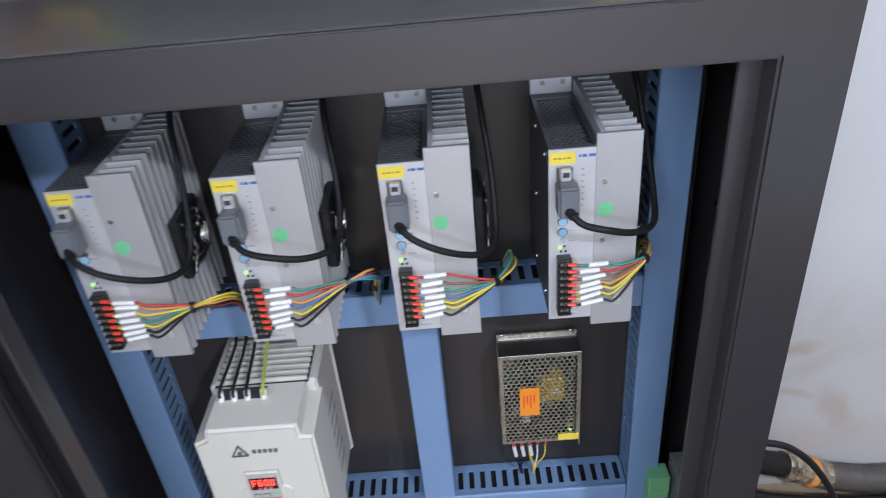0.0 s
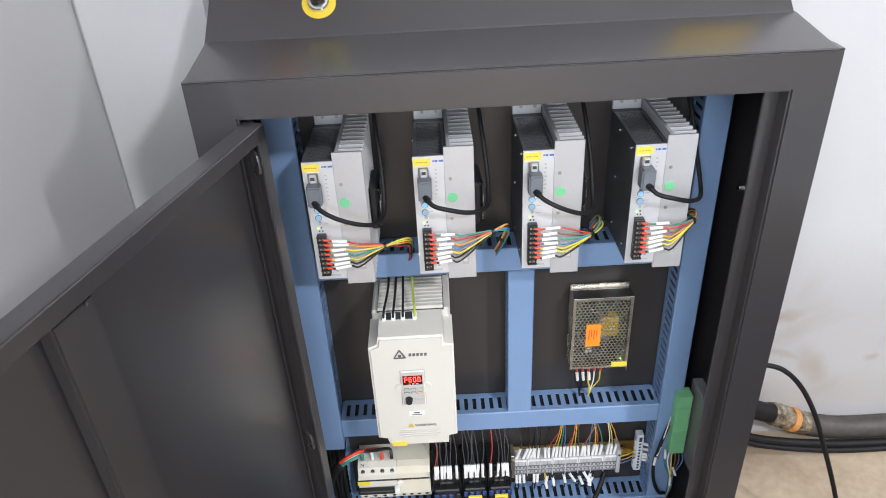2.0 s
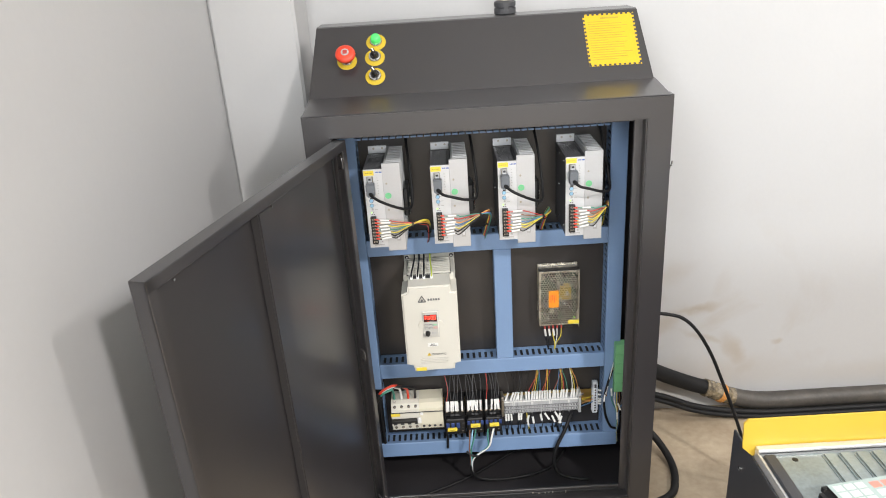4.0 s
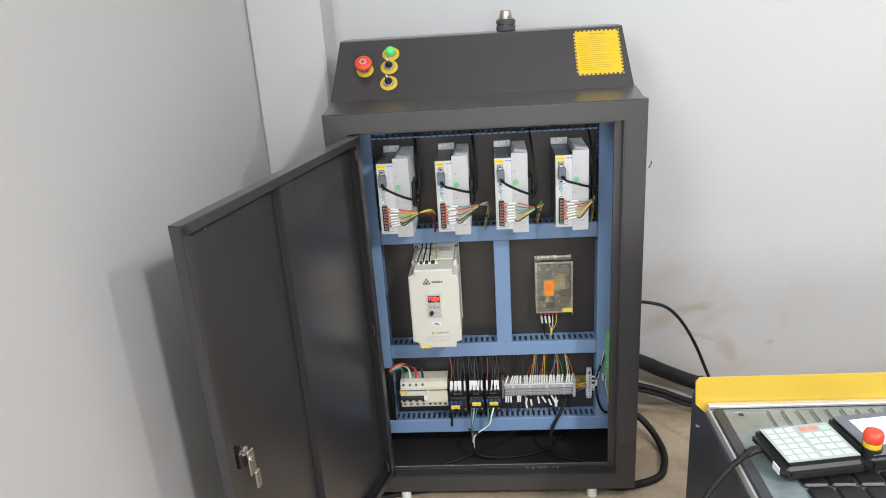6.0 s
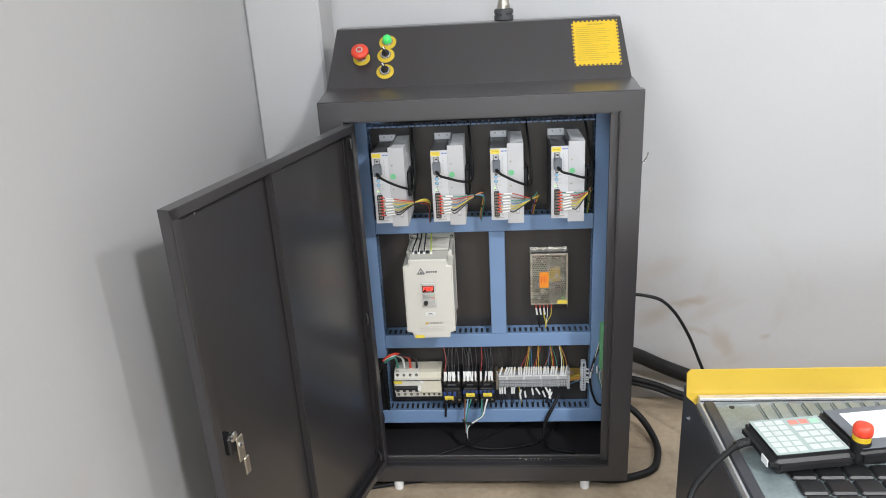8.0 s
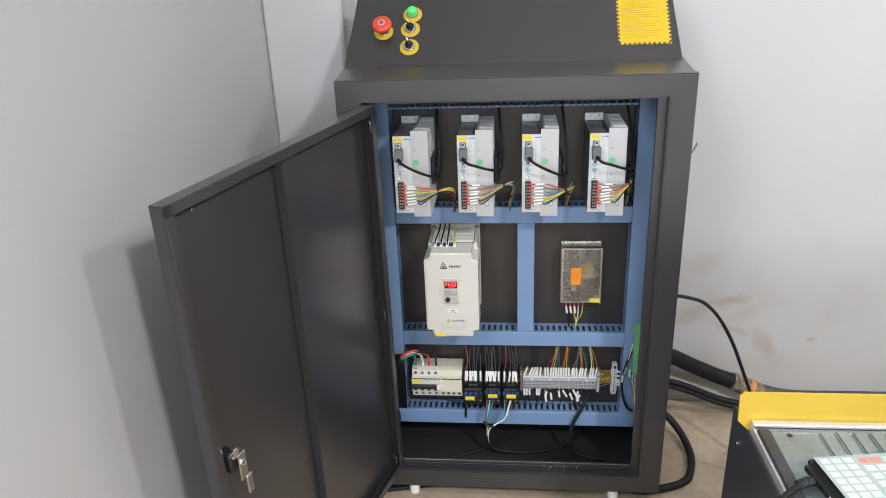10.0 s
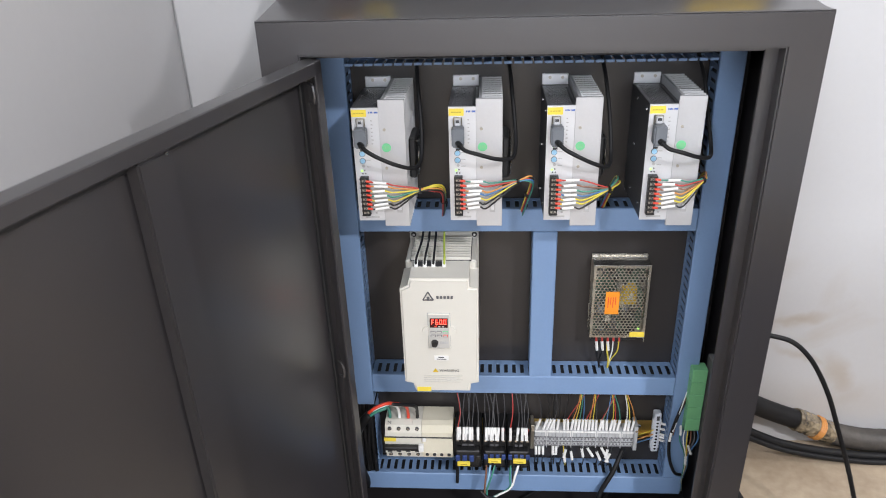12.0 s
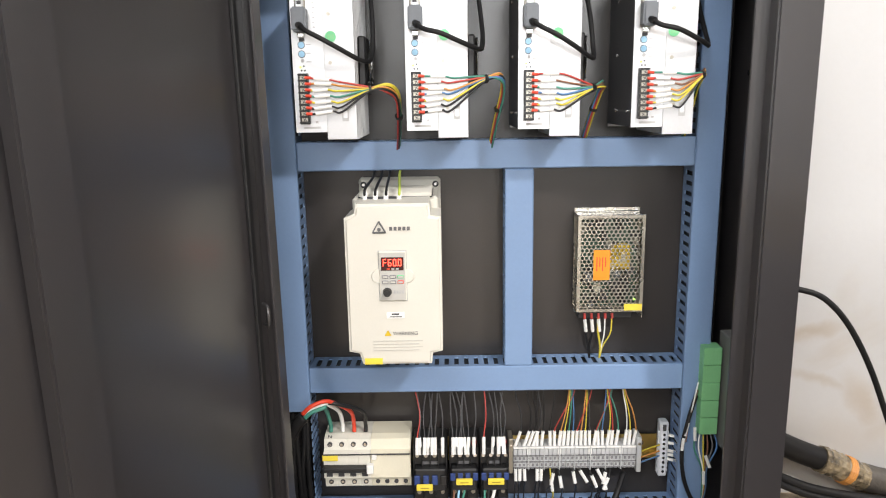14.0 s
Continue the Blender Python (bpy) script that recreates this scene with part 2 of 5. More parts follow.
def part(name, bm, mat, parent, label="", smooth=False):
    """Links a bmesh, built in place, as one mesh under a thing or a part."""
    b = BASE[parent.name]
    bmesh.ops.translate(bm, verts=bm.verts, vec=-b)
    me = bpy.data.meshes.new(name)
    bm.to_mesh(me)
    bm.free()
    if smooth:
        me.polygons.foreach_set("use_smooth", [True] * len(me.polygons))
    me.materials.append(mat)
    ob = new(name, me)
    ob.parent = parent
    BASE[ob.name] = b
    return tagged(ob, label)


def box(x0, x1, y0, y1, z0, z1, bevel=0.0, bm=None, m=None, seg=1):
    """A box, with its edges rounded by bevel, added to bm."""
    bm = bm or bmesh.new()
    tmp = bmesh.ops.create_cube(bm, size=1)["verts"]
    mat = Matrix.Translation(((x0 + x1) / 2, (y0 + y1) / 2, (z0 + z1) / 2)) @ Matrix.Diagonal((abs(x1 - x0), abs(y1 - y0), abs(z1 - z0), 1))
    if m is not None:
        mat = m @ mat
    bmesh.ops.transform(bm, matrix=mat, verts=tmp)
    if bevel:
        edges = list({e for v in tmp for e in v.link_edges})
        bmesh.ops.bevel(bm, geom=edges, offset=bevel, segments=seg, affect="EDGES", clamp_overlap=True)
    return bm


def rod(a, b, r, seg=12, bm=None, r2=None):
    """A cylinder or cone from a to b."""
    bm = bm or bmesh.new()
    a, b = Vector(a), Vector(b)
    d = b - a
    m = Matrix.Translation((a + b) / 2) @ d.to_track_quat("Z", "Y").to_matrix().to_4x4()
    bmesh.ops.create_cone(bm, cap_ends=True, segments=seg, radius1=r, radius2=r if r2 is None else r2, depth=d.length, matrix=m)
    return bm


def spline(points, n=6):
    """A smooth line through points."""
    p = [Vector(q) for q in points]
    p = [p[0] * 2 - p[1]] + p + [p[-1] * 2 - p[-2]]
    out = []
    for i in range(1, len(p) - 2):
        for k in range(n):
            t = k / n
            out.append(0.5 * ((2 * p[i]) + (p[i + 1] - p[i - 1]) * t + (2 * p[i - 1] - 5 * p[i] + 4 * p[i + 1] - p[i + 2]) * t * t + (3 * p[i] - p[i - 1] - 3 * p[i + 1] + p[i + 2]) * t ** 3))
    out.append(p[-2])
    return out


def tube(points, r, seg=8, n=6, bm=None, ripple=0.0):
    """A round cable that follows a smooth line."""
    bm = bm or bmesh.new()
    line = spline(points, n)
    up, rings = Vector((0.13, 0.31, 0.94)), []
    for i, c in enumerate(line):
        d = (line[min(i + 1, len(line) - 1)] - line[max(i - 1, 0)]).normalized()
        u = d.cross(up)
        u = (u if u.length > 0.05 else d.cross(Vector((1, 0, 0)))).normalized()
        v = d.cross(u)
        up = u.cross(d)
        rr = r * (1 + ripple * (i % 2))
        rings.append([bm.verts.new(c + (u * math.cos(a) + v * math.sin(a)) * rr) for a in (2 * math.pi * k / seg for k in range(seg))])
    for a, b in zip(rings, rings[1:]):
        for k in range(seg):
            bm.faces.new((a[k], a[(k + 1) % seg], b[(k + 1) % seg], b[k]))
    bm.faces.new(rings[0][::-1])
    bm.faces.new(rings[-1])
    bmesh.ops.recalc_face_normals(bm, faces=bm.faces)
    return bm


def extrude_profile(profile, x0, x1, bm=None):
    """A profile of (y, z) points drawn out along x."""
    bm = bm or bmesh.new()
    a = [bm.verts.new((x0, y, z)) for y, z in profile]
    b = [bm.verts.new((x1, y, z)) for y, z in profile]
    bm.faces.new(a)
    bm.faces.new(b[::-1])
    for i in range(len(a)):
        j = (i + 1) % len(a)
        bm.faces.new((a[j], a[i], b[i], b[j]))
    bmesh.ops.recalc_face_normals(bm, faces=bm.faces)
    return bm


def prism(outline, y0, y1, bevel, seg=2):
    """An outline of (x, z) points drawn out along y, its front edges rounded."""
    bm = bmesh.new()
    a = [bm.verts.new((x, y0, z)) for x, z in outline]
    b = [bm.verts.new((x, y1, z)) for x, z in outline]
    bm.faces.new(a)
    bm.faces.new(b[::-1])
    for i in range(len(a)):
        j = (i + 1) % len(a)
        bm.faces.new((a[j], a[i], b[i], b[j]))
    bmesh.ops.recalc_face_normals(bm, faces=bm.faces)
    front = [e for e in bm.edges if e.verts[0] in a and e.verts[1] in a]
    bmesh.ops.bevel(bm, geom=front, offset=bevel, segments=seg, affect="EDGES", clamp_overlap=True)
    return bm


def perforated(origin, u, v, w, h, pitch, hole, thick=0.0008, edge=0.002):
    """A thin sheet w by h, spanned by u and v, with a honeycomb of real round holes and a solid rim."""
    bm = bmesh.new()
    origin, u, v = Vector(origin), Vector(u), Vector(v)
    nrm = u.cross(v)
    rows = int((h - 2 * edge) / (pitch * 0.866))
    cols = int((w - 2 * edge) / pitch)
    r = pitch / math.sqrt(3)
    for j in range(rows):
        for i in range(cols):
            c = origin + u * (edge + pitch * (i + 0.5 + 0.25 * (-1) ** j)) + v * (edge + pitch * 0.866 * (j + 0.5))
            outer, inner = [], []
            for k in range(6):
                a = math.radians(30 + 60 * k)
                d = u * math.cos(a) + v * math.sin(a)
                outer.append(bm.verts.new(c + d * r))
                inner.append(bm.verts.new(c + d * hole))
            deep = [bm.verts.new(q.co - nrm * thick) for q in inner]
            for k in range(6):
                l = (k + 1) % 6
                bm.faces.new((outer[k], outer[l], inner[l], inner[k]))
                bm.faces.new((inner[k], inner[l], deep[l], deep[k]))
    m = Matrix((u, v, nrm)).transposed().to_4x4()
    m.translation = origin
    e = edge + pitch * 0.35
    for a in ((0, w, 0, e), (0, w, h - e, h), (0, e, e, h - e), (w - e, w, e, h - e)):
        box(a[0], a[1], a[2], a[3], -thick, 0.0003, bm=bm, m=m)
    return bm


def words(text, size, m, mat, parent, name="lettering"):
    """Flat letters in the built-in font at the pose m."""
    cu = bpy.data.curves.new(name, "FONT")
    cu.body, cu.size, cu.align_x, cu.align_y, cu.extrude = text, size, "CENTER", "CENTER", 0.0001
    tmp = bpy.data.objects.new("tmp_letters", cu)
    me = bpy.data.meshes.new_from_object(tmp)
    bpy.data.objects.remove(tmp)
    bm = bmesh.new()
    bm.from_mesh(me)
    bmesh.ops.transform(bm, matrix=m, verts=bm.verts)
    return part(name, bm, mat, parent)


def screw(x, y, z, r, parent, name="screw", mat=None):
    """A screw head that faces the front, with a cross slot."""
    bm = rod((x, y + 0.001, z), (x, y - r * 0.5, z), r, 10)
    box(x - r * 0.8, x + r * 0.8, y - r * 0.5 - 0.0004, y - r * 0.5 + 0.0002, z - r * 0.15, z + r * 0.15, bm=bm)
    return part(name, bm, mat or M_CHROME, parent)


# ---------------------------------------------------------------- room
GROUND = -FLOOR


def structure(name, bm, mat, label, category):
    me = bpy.data.meshes.new(name)
    bmesh.ops.translate(bm, verts=bm.verts, vec=(0, 0, FLOOR))
    bm.to_mesh(me)
    bm.free()
    me.materials.append(mat)
    return tagged(new(name, me), label, category, kind="structure")


structure("floor", box(ROOM_X0 - 0.2, ROOM_X1 + 0.2, ROOM_Y0 - 0.2, ROOM_Y1 + 0.2, GROUND - 0.15, GROUND), M_FLOOR, "worn beige concrete floor with dusty brown patches", "floor")
structure("ceiling", box(ROOM_X0 - 0.2, ROOM_X1 + 0.2, ROOM_Y0 - 0.2, ROOM_Y1 + 0.2, ROOM_H - FLOOR, ROOM_H - FLOOR + 0.15), M_CEIL, "plain white painted ceiling", "ceiling")
structure("wall_north", box(ROOM_X0 - 0.2, ROOM_X1 + 0.2, ROOM_Y1, ROOM_Y1 + 0.2, GROUND, ROOM_H - FLOOR), M_WALL, "white painted wall with brown scuffs near the floor", "wall")
west = bmesh.new()
for a in ((ROOM_Y0, WIN2[0], 0, ROOM_H), (WIN2[1], ROOM_Y1, 0, ROOM_H), (WIN2[0], WIN2[1], 0, WIN2[2]), (WIN2[0], WIN2[1], WIN2[3], ROOM_H)):
    box(ROOM_X0 - 0.2, ROOM_X0, a[0], a[1], a[2] - FLOOR, a[3] - FLOOR, bm=west)
structure("wall_west", west, M_WALL, "white painted side wall beside the cabinet", "wall")
structure("wall_east", box(ROOM_X1, ROOM_X1 + 0.2, ROOM_Y0, ROOM_Y1, GROUND, ROOM_H - FLOOR), M_FAR, "unseen wall closing the room, grey to cut bounced light", "wall")
south = bmesh.new()
for a in ((ROOM_X0 - 0.2, WIN[0], 0, ROOM_H), (WIN[1], ROOM_X1 + 0.2, 0, ROOM_H), (WIN[0], WIN[1], 0, WIN[2]), (WIN[0], WIN[1], WIN[3], ROOM_H)):
    box(a[0], a[1], ROOM_Y0 - 0.2, ROOM_Y0, a[2] - FLOOR, a[3] - FLOOR, bm=south)
structure("wall_south", south, M_FAR, "unseen wall with a window opening, grey to cut bounced light", "wall")
wf = bmesh.new()
for a in ((WIN[0], WIN[0] + 0.05, WIN[2], WIN[3]), (WIN[1] - 0.05, WIN[1], WIN[2], WIN[3]), (WIN[0], WIN[1], WIN[2], WIN[2] + 0.05), (WIN[0], WIN[1], WIN[3] - 0.05, WIN[3])):
    box(a[0], a[1], ROOM_Y0 - 0.08, ROOM_Y0 - 0.03, a[2] - FLOOR, a[3] - FLOOR, bm=wf)
structure("window_1", wf, M_WHITE, "white window frame letting in daylight", "window")
wf = bmesh.new()
for a in ((WIN2[0], WIN2[0] + 0.05, WIN2[2], WIN2[3]), (WIN2[1] - 0.05, WIN2[1], WIN2[2], WIN2[3]), (WIN2[0], WIN2[1], WIN2[2], WIN2[2] + 0.05), (WIN2[0], WIN2[1], WIN2[3] - 0.05, WIN2[3])):
    box(ROOM_X0 - 0.08, ROOM_X0 - 0.03, a[0], a[1], a[2] - FLOOR, a[3] - FLOOR, bm=wf)
structure("window_2", wf, M_WHITE, "white window frame in the side wall", "window")
structure("pillar", box(ROOM_X0 + 0.001, -0.379, 0.278, ROOM_Y1 - 0.001, GROUND, ROOM_H - FLOOR - 0.001, 0.006), M_WALL, "white painted pillar in the corner of the room", "pillar")

for lx, ly, turn, long, wide, watts in LAMPS:
    lamp = thing("ceiling_lamp", (lx, ly, ROOM_H - FLOOR), "white lamp housing fixed under the ceiling", "lamp", "ceiling lamps")
    part("housing", box(-long / 2 - 0.02, long / 2 + 0.02, -wide / 2 - 0.02, wide / 2 + 0.02, -0.07, 0, 0.006, m=Matrix.Translation((lx, ly, ROOM_H - FLOOR)) @ Matrix.Rotation(radians(turn), 4, "Z")), M_WHITE, lamp)

# ---------------------------------------------------------------- cabinet
HX, OX0, OX1, OZ1, OZ0, CZ0 = 0.34, -0.29, 0.297, -0.0435, -0.93, -0.978
DEEP, PY = 0.30, 0.205
cab = thing("control_cabinet", (0, 0.1, CZ0), "dark grey enamelled steel control cabinet with its door open", "cabinet")
T = 0.0025
part("side_sheet", box(-HX, -HX + T, 0.03, DEEP, CZ0, -0.001), M_CAB, cab)
part("side_sheet", box(HX - T, HX, 0.03, DEEP, CZ0, -0.001), M_CAB, cab)
part("back_sheet", box(-HX + T, HX - T, DEEP - T, DEEP, CZ0, -0.001), M_CAB, cab)
part("floor_sheet", box(-HX + T, HX - T, 0.03, DEEP - T, CZ0, CZ0 + T), M_CAB, cab)
RX = 0.3465  # the frame stands a little proud of the sides


def ring(outer, inner, y0, y1, bevel):
    """A rectangular frame in one piece, bevelled at its front edges."""
    bm = bmesh.new()
    rect = lambda r, y: [bm.verts.new(c) for c in ((r[0], y, r[2]), (r[1], y, r[2]), (r[1], y, r[3]), (r[0], y, r[3]))]
    of, nf, ob_, nb = rect(outer, y0), rect(inner, y0), rect(outer, y1), rect(inner, y1)
    for k in range(4):
        l = (k + 1) % 4
        for q in ((of[k], of[l], nf[l], nf[k]), (of[k], ob_[k], ob_[l], of[l]), (nf[k], nf[l], nb[l], nb[k]), (ob_[k], nb[k], nb[l], ob_[l])):
            bm.faces.new(q)
    bmesh.ops.recalc_face_normals(bm, faces=bm.faces)
    front = [e for e in bm.edges if all(abs(v.co.y - y0) < 1e-6 for v in e.verts) and len({abs(round(v.co.x, 5)) for v in e.verts} | {0}) and not ({e.verts[0] in of, e.verts[1] in of} == {True, False})]
    bmesh.ops.bevel(bm, geom=front, offset=bevel, segments=2, affect="EDGES", clamp_overlap=True)
    return bm


part("front_frame", ring((-0.342, RX, CZ0, 0.0), (OX0, OX1, OZ0, OZ1), 0, 0.03, 0.0025), M_CAB, cab)
lip = bmesh.new()
L = 0.017
box(OX0 - 0.003, OX0 + L * 0.4, 0.022, 0.026, OZ0, OZ1, bm=lip)
box(OX1 - L, OX1 + 0.003, 0.022, 0.026, OZ0, OZ1, 0.001, bm=lip)
box(OX0 + L * 0.4, OX1 - L, 0.022, 0.026, OZ1 - 0.006, OZ1 + 0.002, bm=lip)
box(OX0 + L * 0.4, OX1 - L, 0.020, 0.026, OZ0 - 0.002, OZ0 + 0.018, 0.001, bm=lip)
part("inner_lip", lip, M_CAB, cab)
part("sealing_strip", box(OX0 + L * 0.4, OX1 - L, 0.017, 0.0195, OZ0 + 0.004, OZ0 + 0.011, 0.001), M_BLACK, cab, "black rubber sealing strip")
FY, FZ, TY, TZ, CX = 0.106, 0.013, 0.223, 0.135, 0.328
hood = extrude_profile([(0.006, -0.004), (0.001, -0.0005), (0.004, 0.0005), (FY, FZ), (DEEP, FZ), (DEEP, -0.004)], -HX, HX)
part("top_ledge", hood, M_CAB, cab)
con = extrude_profile([(FY - 0.002, FZ - 0.003), (FY + 0.002, FZ + 0.002), (TY - 0.002, TZ - 0.001), (TY + 0.003, TZ + 0.001), (DEEP - 0.003, TZ + 0.001), (DEEP, TZ - 0.002), (DEEP, FZ - 0.003)], -CX, CX)
for v in con.verts:  # its sides lean in a little towards the top
    v.co.x += (-0.013 if v.co.x < 0 else 0.009) * (TZ - v.co.z) / (TZ - FZ)
part("sloping_console", con, M_CAB, cab)
part("mounting_panel", box(-HX + 0.012, HX - 0.012, PY, PY + 0.003, CZ0 + 0.07, -0.012), M_PANEL, cab, "dark mounting panel inside")
for sx in (-0.238, 0.242):
    part("levelling_foot", rod((sx, 0.016, CZ0), (sx, 0.016, GROUND), 0.0125, 16), M_WHITE, cab, "white plastic foot")
    part("levelling_foot", rod((sx, DEEP - 0.04, CZ0), (sx, DEEP - 0.04, GROUND), 0.0125, 16), M_WHITE, cab, "white plastic foot")
part("side_bolt", rod((0.3375, 0.149, -0.232), (0.3300, 0.149, -0.232), 0.0042, 8), M_CHROME, cab, "bright bolt in the inner side wall")
part("side_bolt", rod((0.3375, 0.135, -0.222), (0.3355, 0.135, -0.222), 0.0018, 8), M_CHROME, cab)

# door, swung open about its hinge edge
HINGE = (OX0 + 0.004, 0.004)
DW, DT = 0.598, 0.022
DOOR_M = Matrix.Translation((HINGE[0], HINGE[1], 0)) @ Matrix.Rotation(math.atan2(-0.575, -0.163), 4, "Z") @ Matrix.Rotation(radians(0.9), 4, "Y")
door = part("door", box(0, DW, 0, 0.0016, OZ0 + 0.004, OZ1 - 0.003, m=DOOR_M), M_CAB, cab, "open door, its ribbed inner face showing")


def door_box(name, x0, x1, y0, y1, z0, z1, bevel=0.0, mat=None, label="", seg=1):
    return part(name, box(x0, x1, y0, y1, z0, z1, bevel, m=DOOR_M, seg=seg), mat or M_CAB, door, label)


DZ0, DZ1 = OZ0 + 0.004, OZ1 - 0.003
edge = bmesh.new()
for a in ((0, DW, DZ1 - 0.0015, DZ1), (0, DW, DZ0, DZ0 + 0.0015), (0, 0.0015, DZ0, DZ1), (DW - 0.0015, DW, DZ0, DZ1)):
    box(a[0], a[1], 0, DT, a[2], a[3], bm=edge, m=DOOR_M)
for a in ((0.0, DW, DZ1 - 0.017, DZ1), (0.0, DW, DZ0, DZ0 + 0.017), (0, 0.017, DZ0, DZ1), (DW - 0.017, DW, DZ0, DZ1)):
    box(a[0], a[1], DT - 0.003, DT + 0.0008, a[2], a[3], 0.001, bm=edge, m=DOOR_M)
part("folded_edge", edge, M_CAB, door)
door_box("rib", 0.285, 0.331, 0.0016, 0.0175, DZ0 + 0.02, DZ1 - 0.02, 0.0022, seg=2)
for a in ((0.0285, DW - 0.0285, DZ1 - 0.028, DZ1 - 0.019), (0.0285, DW - 0.0285, DZ0 + 0.019, DZ0 + 0.028), (0.019, 0.028, DZ0 + 0.02, DZ1 - 0.02), (DW - 0.028, DW - 0.019, DZ0 + 0.02, DZ1 - 0.02)):
    door_box("rubber_gasket", a[0], a[1], 0.0016, 0.006, a[2], a[3], 0.001, M_BLACK, "black rubber gasket")


# ---------------------------------------------------------------- wiring ducts
def duct(x0, x1, z0, z1, along, label, slots=(True, True), front=0.153, group="wiring ducts"):
    """A slotted duct on the panel with a snapped-on cover; along is 'x' or 'z'."""
    ob = thing("wiring_duct", ((x0 + x1) / 2, PY, z0), label, "wiring duct", group)
    part("cover", box(x0, x1, front, front + 0.006, z0, z1, 0.0015), M_BLUE, ob)
    part("back", box(x0 + 0.002, x1 - 0.002, PY - 0.0025, PY - 0.0005, z0 + 0.002, z1 - 0.002), M_BLUE, ob)
    # solid black block inside the duct, so the slots look shaded
    part("slot_shade_block", box(x0 + 0.0045, x1 - 0.0045, front + 0.008, PY - 0.004, z0 + 0.0045, z1 - 0.0045, 0.002), M_BLACK, ob, "black block that puts shade behind the slots")
    pitch, gap = 0.0143, 0.0064
    y0, y1 = front + 0.0062, PY - 0.003
    for side, on in zip((0, 1), slots):
        if not on:
            continue
        bm = bmesh.new()
        if along == "x":
            z = (z0 + 0.001) if side == 0 else z1 - 0.0028
            n = int((x1 - x0) / pitch)
            box(x0, x1, y0, y0 + 0.006, z, z + 0.0018, bm=bm)
            box(x0, x1, y1 - 0.009, y1, z, z + 0.0018, bm=bm)
            for i in range(n + 1):
                a = x0 + i * pitch
                box(a, min(a + pitch - gap, x1), y0 + 0.006, y1 - 0.009, z, z + 0.0018, bm=bm)
        else:
            x = (x0 + 0.001) if side == 0 else x1 - 0.0028
            n = int((z1 - z0) / pitch)
            box(x, x + 0.0018, y0, y0 + 0.006, z0, z1, bm=bm)
            box(x, x + 0.0018, y1 - 0.009, y1, z0, z1, bm=bm)
            for i in range(n + 1):
                a = z0 + i * pitch
                box(x, x + 0.0018, y0 + 0.006, y1 - 0.009, a, min(a + pitch - gap, z1), bm=bm)
        part("slotted_side", bm, M_BLUE, ob)
    return ob


XL, XL1, XR0, XR = -0.306, -0.266, 0.269, 0.3055
duct(XL1 + 0.0005, XR0 - 0.0005, -0.352, -0.313, "x", "blue slotted plastic wiring duct under the drives")
duct(XL1 + 0.0005, XR0 - 0.0005, -0.671, -0.633, "x", "blue slotted plastic wiring duct above the terminal row")
duct(XL, XR, -0.902, -0.862, "x", "blue slotted plastic wiring duct at the panel's foot")
top = thing("open_wiring_duct", (0.0, PY, -0.085), "uncovered blue slotted duct along the panel's top, wires inside", "wiring duct")
part("back", box(XL1 + 0.0005, XR0 - 0.0005, PY - 0.0025, PY - 0.0005, -0.085, -0.045), M_BLUE, top)
part("base_strip", box(XL1 + 0.0005, XR0 - 0.0005, PY - 0.014, PY - 0.0026, -0.0868, -0.085), M_BLUE, top)
for i in range(37):
    a = XL1 + 0.001 + i * 0.01445
    part("finger", box(a, a + 0.0108, 0.155, PY - 0.0141, -0.0868, -0.085, 0.0004), M_BLUE, top)
    part("finger_tip", box(a - 0.0006, a + 0.0114, 0.1525, 0.1549, -0.0872, -0.0832, 0.0006), M_BLUE, top)
duct(XL, XL1, -0.70, -0.05, "z", "long upright blue slotted wiring duct")
duct(XR0, XR, -0.8615, -0.05, "z", "long upright blue slotted wiring duct")
duct(0.014, 0.053, -0.6325, -0.3525, "z", "short upright blue slotted duct between inverter and supply")


